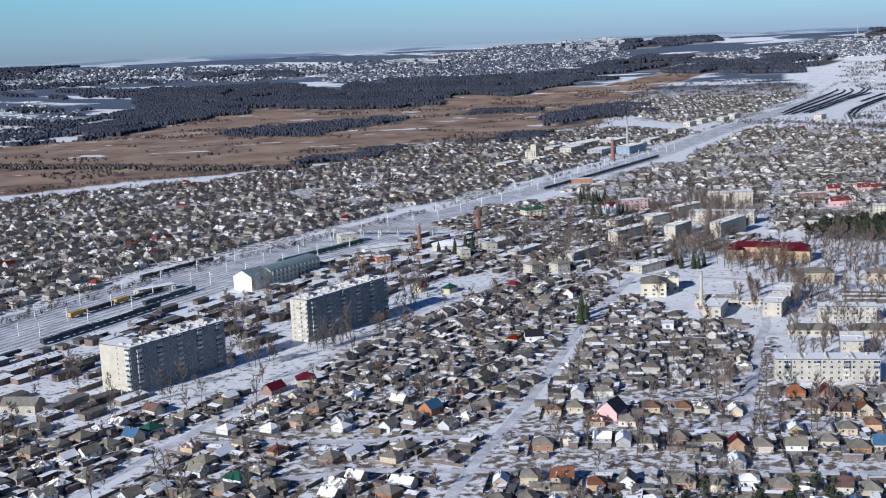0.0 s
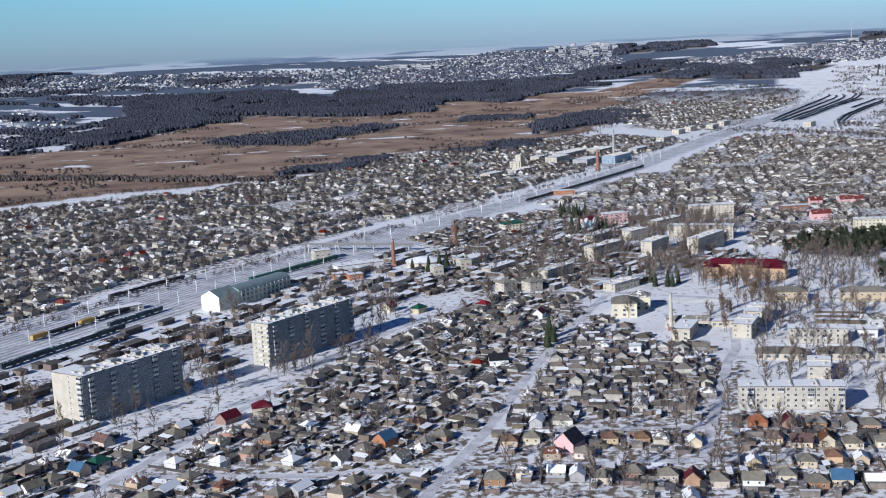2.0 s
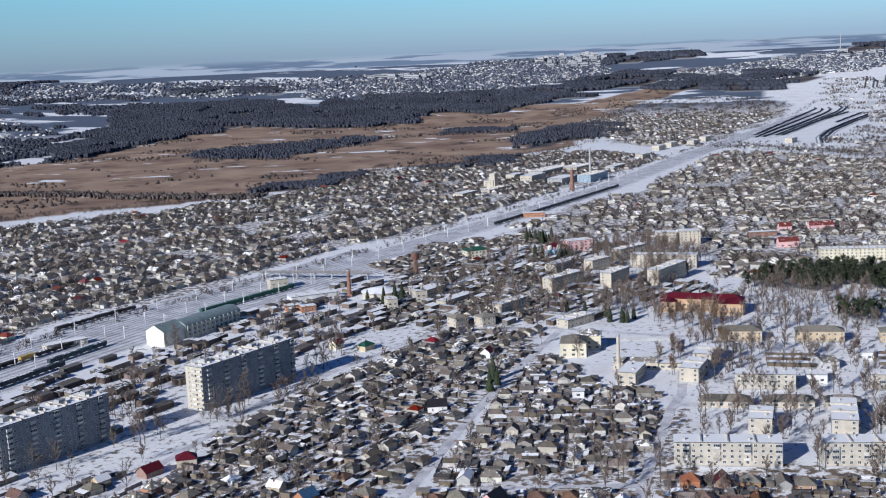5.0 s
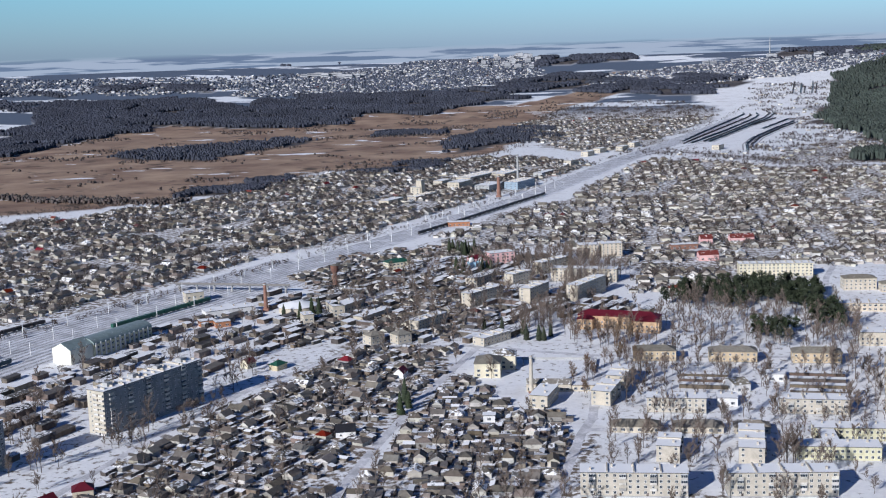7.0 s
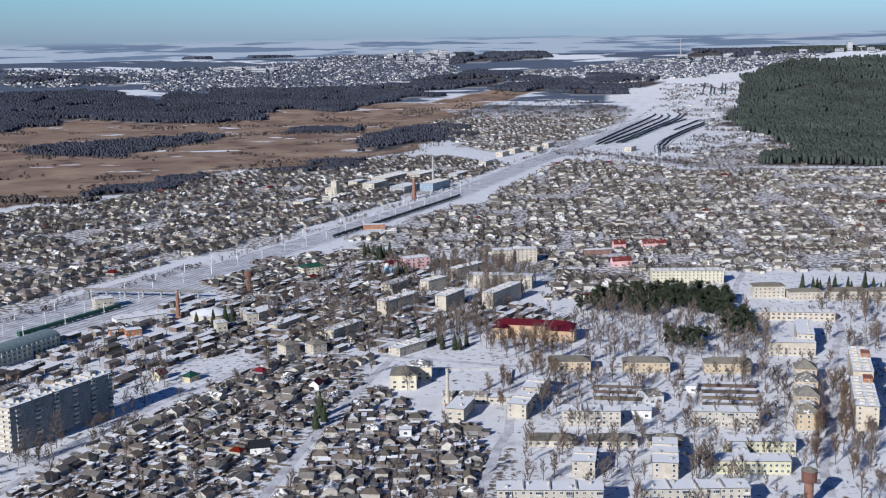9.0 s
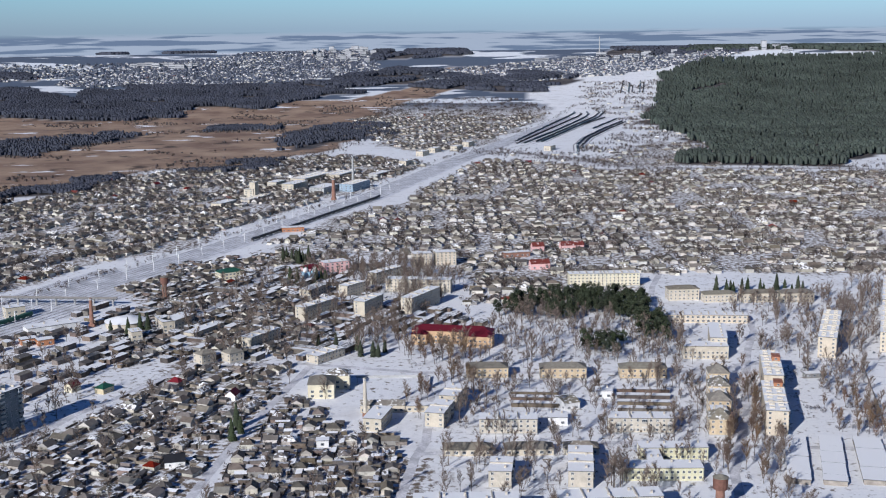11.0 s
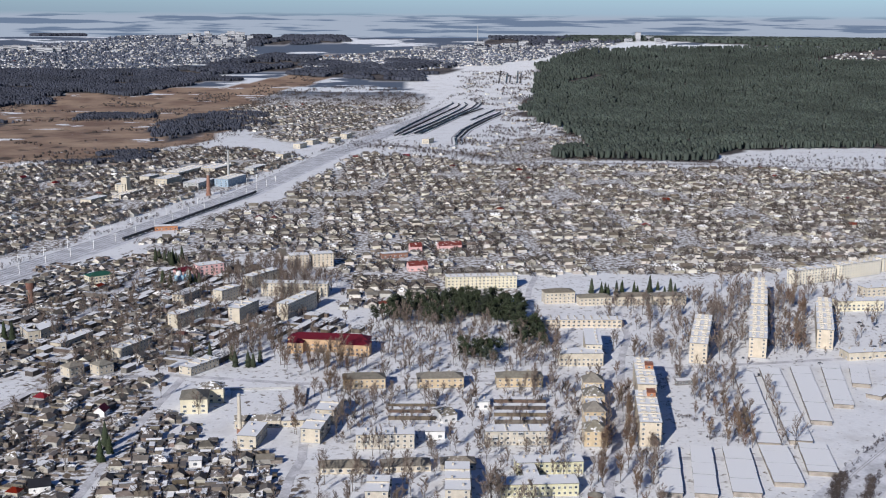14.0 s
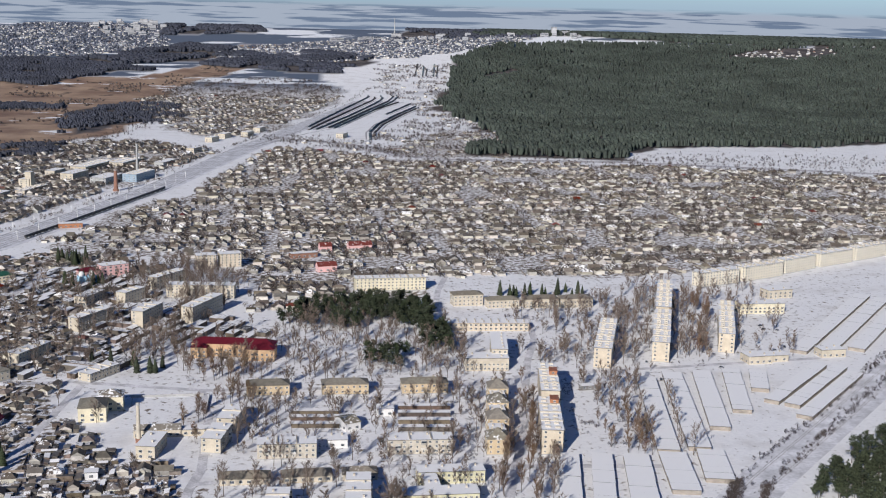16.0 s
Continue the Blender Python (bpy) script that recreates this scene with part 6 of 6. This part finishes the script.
# haze put into the twig colour of the woods as extra blue
wood_far = mat("haze_blue_twigs", (0.046, 0.050, 0.067), 0.95, 0.008, 0.25, island=0.12)
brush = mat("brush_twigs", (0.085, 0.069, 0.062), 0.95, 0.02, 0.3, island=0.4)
# lighter and bluer than brush: distance haze painted into these twigs
garden_far = mat("hazed_garden_twigs", (0.085, 0.095, 0.125), 0.95, 0.008, 0.25, island=0.15)
CLEARING = [(2203, 3354), (2419, 3481), (2697, 3493), (2667, 3289), (2420, 3235)]
x, y = fill(PINES, 36000)
open_sky = inside(CLEARING, x, y) | inside([(1270, 3030), (1430, 3140), (1430, 3240), (1290, 3120)], x, y)
x, y = x[~open_sky], y[~open_sky]
clumps("pine_forest", x, y, 14.5, 17.5, 4.0, pine_far, "dense dark green pine forest", "forest")
for poly, n in (FAR_PINES,):
    x, y = fill(poly, n, 60)
    clumps("far_pine_forest", x, y, 13, 18, 10.0, pine_far, "far reaches of the dark pine forest", "forest")


def patchy(x, y, size, cut, seed):
    """Drops the spots where a slow noise runs low, so that woods have gaps and ragged edges."""
    k = np.array([noise.noise(Vector((a / size, b / (size * 0.6), seed))) + 0.5 * noise.noise(Vector((a / size * 3, b / size * 3, seed))) for a, b in zip(x, y)]) > cut
    return x[k], y[k]


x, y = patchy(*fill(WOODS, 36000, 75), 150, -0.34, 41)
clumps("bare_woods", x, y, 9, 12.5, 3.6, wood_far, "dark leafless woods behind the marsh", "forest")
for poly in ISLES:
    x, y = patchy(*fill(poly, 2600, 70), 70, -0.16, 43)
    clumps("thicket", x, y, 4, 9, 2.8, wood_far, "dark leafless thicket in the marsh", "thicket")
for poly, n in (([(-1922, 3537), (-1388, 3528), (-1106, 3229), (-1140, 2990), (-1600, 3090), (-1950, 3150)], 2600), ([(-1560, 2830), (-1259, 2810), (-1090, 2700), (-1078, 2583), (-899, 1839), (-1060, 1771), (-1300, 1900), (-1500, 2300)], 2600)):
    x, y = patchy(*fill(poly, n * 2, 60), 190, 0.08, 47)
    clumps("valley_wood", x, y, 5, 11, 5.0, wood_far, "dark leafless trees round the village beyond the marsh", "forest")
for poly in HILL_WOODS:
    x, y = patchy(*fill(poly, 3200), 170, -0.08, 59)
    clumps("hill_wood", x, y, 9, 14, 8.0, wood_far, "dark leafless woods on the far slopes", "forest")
x = np.array([s[0] for s in FAR_SPOTS]).repeat(8) + rng.uniform(-14, 14, 8 * len(FAR_SPOTS))
y = np.array([s[1] for s in FAR_SPOTS]).repeat(8) + rng.uniform(-14, 14, 8 * len(FAR_SPOTS))
clump = np.array([noise.noise(Vector((a / 55, b / 55, 31))) for a, b in zip(x, y)]) + rng.normal(0, 0.16, len(x)) > -0.08
x, y = x[clump], y[clump]
bushes("garden_trees", x, y, 3.0, 8.5, brush, "leafless garden trees and bushes among the cottages", 30, 0.20)
mx, my = fill(MARSH, 9000, 20)
grove = np.array([noise.noise(Vector((a / 130, b / 130, 7))) for a, b in zip(mx, my)]) + rng.normal(0, 0.06, len(mx)) > 0.24
clumps("marsh_bushes", mx[grove], my[grove], 2, 5, 3.0, mat("marsh_twigs", (0.085, 0.066, 0.058), 0.95, 0.02, 0.3, island=0.3), "dark bushes scattered over the reed marsh", "bushes", low=0.0)
belt = [(-1000, 1325), (-820, 1271), (-587, 1194), (-421, 1124), (-273, 1085)]
q = np.array([along(belt, d)[:2] for d in rng.uniform(0, 800, 1900)]) + rng.normal(0, 13, (1900, 2))
q = q[np.array([noise.noise(Vector((a / 60, b / 60, 17))) for a, b in q]) > -0.25]
clumps("marsh_belt", q[:, 0], q[:, 1], 3, 7, 2.6, brush, "dark belt of leafless trees along the marsh", "trees")
# scrub along the marsh's edge and the embankments
ex, ey = [], []
for line, n, w in ((MARSH[1:16], 1500, 16), (LOOP, 1100, 40), ([(1044, 1335), (1441, 1290), (1900, 1250), (2600, 1200)], 1500, 55), (shifted(RAIL, -30), 700, 5), ([(820, 1400), (900, 1560), (930, 1760), (1000, 2200)], 500, 60)):
    for k in range(n):
        i = int(rng.integers(len(line) - 1))
        f = rng.random()
        ex.append(line[i][0] + (line[i + 1][0] - line[i][0]) * f + rng.normal(0, w))
        ey.append(line[i][1] + (line[i + 1][1] - line[i][1]) * f + rng.normal(0, w))
bushes("scrub", np.array(ex), np.array(ey), 2, 6, brush, "leafless scrub along the marsh and the embankments", 26, 0.22)
line = [(556, -90), (583, -46), (790, 143), (995, 330)]
k = rng.integers(0, 3, 1100)
f = rng.random(1100)
side = rng.choice([-2.0, 15.0], 1100)
q = np.array(line)
bx = q[k, 0] + (q[k + 1, 0] - q[k, 0]) * f + side * 0.68 + rng.normal(0, 2.2, 1100)
by = q[k, 1] + (q[k + 1, 1] - q[k, 1]) * f - side * 0.73 + rng.normal(0, 2.2, 1100)
bushes("track_scrub", bx, by, 1.5, 4, brush, "brown scrub between the tracks and the garages", 40, 0.13)
near = np.array([(s[0] + rng.uniform(-7, 7), s[1] + rng.uniform(-9, 9)) for s in SPOTS for k in range(6)])
bushes("garden_bushes", near[:, 0], near[:, 1], 1.5, 4.5, brush, "leafless fruit bushes in the gardens", 40, 0.14)

shrubs = [p for poly, n in (([(300, -60), (480, -80), (510, 130), (300, 140)], 420), ([(280, 170), (480, 160), (500, 280), (350, 330), (270, 320)], 380), ([(520, 20), (545, 0), (575, 110), (545, 150), (520, 140)], 260), ([(520, 170), (660, 165), (770, 400), (560, 400)], 520), ([(130, 220), (260, 220), (300, 520), (170, 560), (60, 420)], 380)) for p in spots_in(poly, n, 0.6, 3.5)]
shrubs = np.array([p for p in shrubs if noise.noise(Vector((p[0] / 22, p[1] / 22, 53))) > -0.05])
bushes("estate_shrubs", shrubs[:, 0], shrubs[:, 1], 1.2, 4.0, brush, "leafless shrubs between the blocks", 44, 0.12)

# scrub and small trees round the far yard
YARD_EDGE = [(470, 1660), (640, 1450), (800, 1390), (960, 1660), (970, 2100), (1040, 2579), (1250, 3400), (980, 3400), (880, 2780), (940, 2480), (840, 2080), (720, 1760), (660, 1640)]
x, y = fill(YARD_EDGE, 5200)
k = np.array([noise.noise(Vector((a / 60, b / 60, 11))) for a, b in zip(x, y)]) > -0.02
bushes("yard_scrub", x[k], y[k], 2.5, 7, brush, "leafless scrub and trees round the far yard", 24, 0.28)

# ---- far town on the slopes ----
HILLTOWN = [(-760, 3480), (-503, 3999), (-223, 4211), (-62, 4525), (340, 4560), (330, 3800), (60, 3560), (-295, 3420), (-628, 3420)]
FARTOWN = [(480, 3480), (509, 3784), (830, 3895), (1050, 3990), (1700, 4050), (1700, 3900), (1330, 3640), (863, 3424)]
WESTTOWN = [(-2300, 3420), (-1500, 3420), (-900, 3520), (-620, 3700), (-520, 3990), (-1100, 3900), (-2400, 3700)]
LEFTTOWN = [(-1900, 3017), (-1581, 3017), (-1300, 2712), (-1120, 2213), (-1120, 1960), (-1800, 1900)]


def far_town():
    V, F, M = [], [], []
    for poly, n, k in ((HILLTOWN, 2200, 1.0), (FARTOWN, 1300, 1.1), (LEFTTOWN, 500, 1.0), (CLEARING, 90, 1.0), (YARD_EDGE, 80, 1.0), (WESTTOWN, 900, 1.0)):
        x, y = fill(poly, n)
        z = height(x, y)
        for i in range(len(x)):
            house_geometry(V, F, M, x[i], y[i], rng.uniform(0, 3.1), z[i], k * 0.9)
    # roof colour greyed and blued to stand in for haze
    hazy_roof = mat("hazed_distant_roofs", (0.27, 0.28, 0.31), 0.9, 0.02, 0.2, island=0.35, snow=0.35)
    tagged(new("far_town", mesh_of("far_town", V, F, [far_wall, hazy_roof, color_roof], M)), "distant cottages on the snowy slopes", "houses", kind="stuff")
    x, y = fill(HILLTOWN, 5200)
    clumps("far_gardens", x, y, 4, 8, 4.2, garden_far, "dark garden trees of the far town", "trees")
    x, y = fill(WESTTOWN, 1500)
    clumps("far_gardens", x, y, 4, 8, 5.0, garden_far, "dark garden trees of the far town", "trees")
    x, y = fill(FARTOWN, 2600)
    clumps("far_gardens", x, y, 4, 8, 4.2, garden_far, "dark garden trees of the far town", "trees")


far_town()
tower_wall = mat("far_tower_wall", (0.40, 0.40, 0.41), 0.85, 0.1, 0.1, per_object=0.15)


def tower(x, y, L, W, h, a):
    o = new("apartment_tower")
    bm = bmesh.new()
    box(bm, -L / 2, -W / 2, -4, L / 2, W / 2, h)
    part("wall", bm, tower_wall, o)
    for k in range(2):
        bm = bmesh.new()
        box(bm, -L / 2 + 1, -W / 2 - 0.15, k * 6 + 2, L / 2 - 1, -W / 2, k * 6 + 4)
        part("window_band", bm, glass, o)
    bm = bmesh.new()
    box(bm, -L / 2 - .4, -W / 2 - .4, h, L / 2 + .4, W / 2 + .4, h + 1)
    part("roof", bm, felt_deep, o)
    o.matrix_basis = pose(x, y, float(height(x, y)), 0, 0, a)
    tagged(o, "pale apartment tower on the distant hill", "apartment tower", "towers of the far town")


for k in range(30):
    tower(rng.uniform(60, 330), rng.uniform(4000, 4420), rng.uniform(14, 26), 12, rng.uniform(12, 24), rng.uniform(-15, 15))
for k in range(10):
    tower(-560 + k * 24 + rng.uniform(-5, 5), 3900 + rng.uniform(-40, 40), rng.uniform(24, 40), 12, rng.uniform(12, 18), rng.uniform(-8, 8))
for k in range(26):
    tower(rng.uniform(900, 1900), rng.uniform(3900, 4000), rng.uniform(15, 40), 14, rng.uniform(8, 18), rng.uniform(-15, 15))
tower(1807, 3978, 18, 18, 34, 0)


def mast(x, y, h, r):
    o = new("television_mast")
    bm = bmesh.new()
    bmesh.ops.create_cone(bm, cap_ends=True, segments=8, radius1=r, radius2=r * 0.3, depth=h, matrix=Matrix.Translation((0, 0, h / 2)))
    part("shaft", bm, concrete, o)
    o.matrix_basis = pose(x, y, float(height(x, y)))
    tagged(o, "slender mast above the distant town", "mast")


mast(1178, 4016, 75, 3.0)

# ---- works by the line ----
for cx, cy, L, W, h, wl in ((92, 1090, 16, 16, 14, plaster), (100, 1070, 60, 14, 5, plaster), (150, 1170, 45, 20, 12, plaster), (195, 1140, 50, 24, 10, concrete), (240, 1170, 60, 22, 11, mat("grey_blue_sheet", (0.26, 0.33, 0.40), 0.6, 0.2, 0.1)), (170, 1290, 90, 26, 8, plaster), (60, 1020, 40, 16, 6, plaster), (215, 1330, 60, 30, 7, plaster), (280, 1330, 50, 16, 6, concrete), (120, 1215, 30, 16, 9, brickm)):
    hall("factory_building", cx, cy, 64, L, W, h, wl, felt_deep, 0, "factory building with a snowy flat roof", "factory", 6)
hall("grain_silo", 96, 1086, 64, 9, 9, 24, plaster, felt_deep, 0, "pale grain elevator tower", "grain elevator", 0)
for cx, cy in ((368, 1640), (395, 1700), (440, 1730), (470, 1810), (330, 1480), (620, 1700)):
    hall("line_building", cx, cy, 62, 30, 14, 9, plaster, felt_deep, 0, "cream building beside the railway", "building", 5)

# ---- parked cars ----
def car_proto(paint, label):
    o = new("car")
    bm = bmesh.new()
    box(bm, -2.1, -0.85, 0.35, 2.1, 0.85, 0.95)
    bmesh.ops.bevel(bm, geom=bm.edges[:], offset=0.14, segments=2, affect="EDGES")
    part("body", bm, paint, o)
    bm = bmesh.new()
    v = [bm.verts.new(p) for p in ((-1.5, -0.78, 0.93), (1.1, -0.78, 0.93), (1.1, 0.78, 0.93), (-1.5, 0.78, 0.93), (-1.0, -0.65, 1.45), (0.4, -0.65, 1.45), (0.4, 0.65, 1.45), (-1.0, 0.65, 1.45))]
    for q in ((0, 1, 5, 4), (1, 2, 6, 5), (2, 3, 7, 6), (3, 0, 4, 7), (4, 5, 6, 7)):
        bm.faces.new([v[i] for i in q])
    part("cabin", bm, glass, o)
    for x in (-1.3, 1.3):
        for y in (-0.8, 0.8):
            bm = bmesh.new()
            bmesh.ops.create_cone(bm, cap_ends=True, segments=12, radius1=0.32, radius2=0.32, depth=0.2, matrix=Matrix.Translation((x, y, 0.32)) @ Matrix.Rotation(radians(90), 4, "X"))
            part("wheel", bm, blackroof, o)
    return tagged(o, label, "car", "parked cars")


CARS = [car_proto(mat("car_paint_dark", (0.03, 0.035, 0.045), 0.3), "dark parked car in the snow"), car_proto(mat("car_paint_silver", (0.45, 0.46, 0.48), 0.3, metal=0.5), "silver parked car in the snow")]
for k, (x, y, a) in enumerate(((757, 257, 20), (767, 252, 100), (748, 205, 70), (671, 160, 10), (614, 140, 72), (742, 272, 30), (735, 196, 80), (620, 182, 60), (563, 170, 75), (470, 120, 75), (455, 152, 0), (380, 148, 0), (760, 268, 10), (556, 148, 10), (330, 150, 5))):
    o, m = CARS[k % 2], pose(x, y, 0.02, 0, 0, a)
    if k < 2:
        o.matrix_basis = m
    else:
        copy_thing(o, m).matrix_basis = m
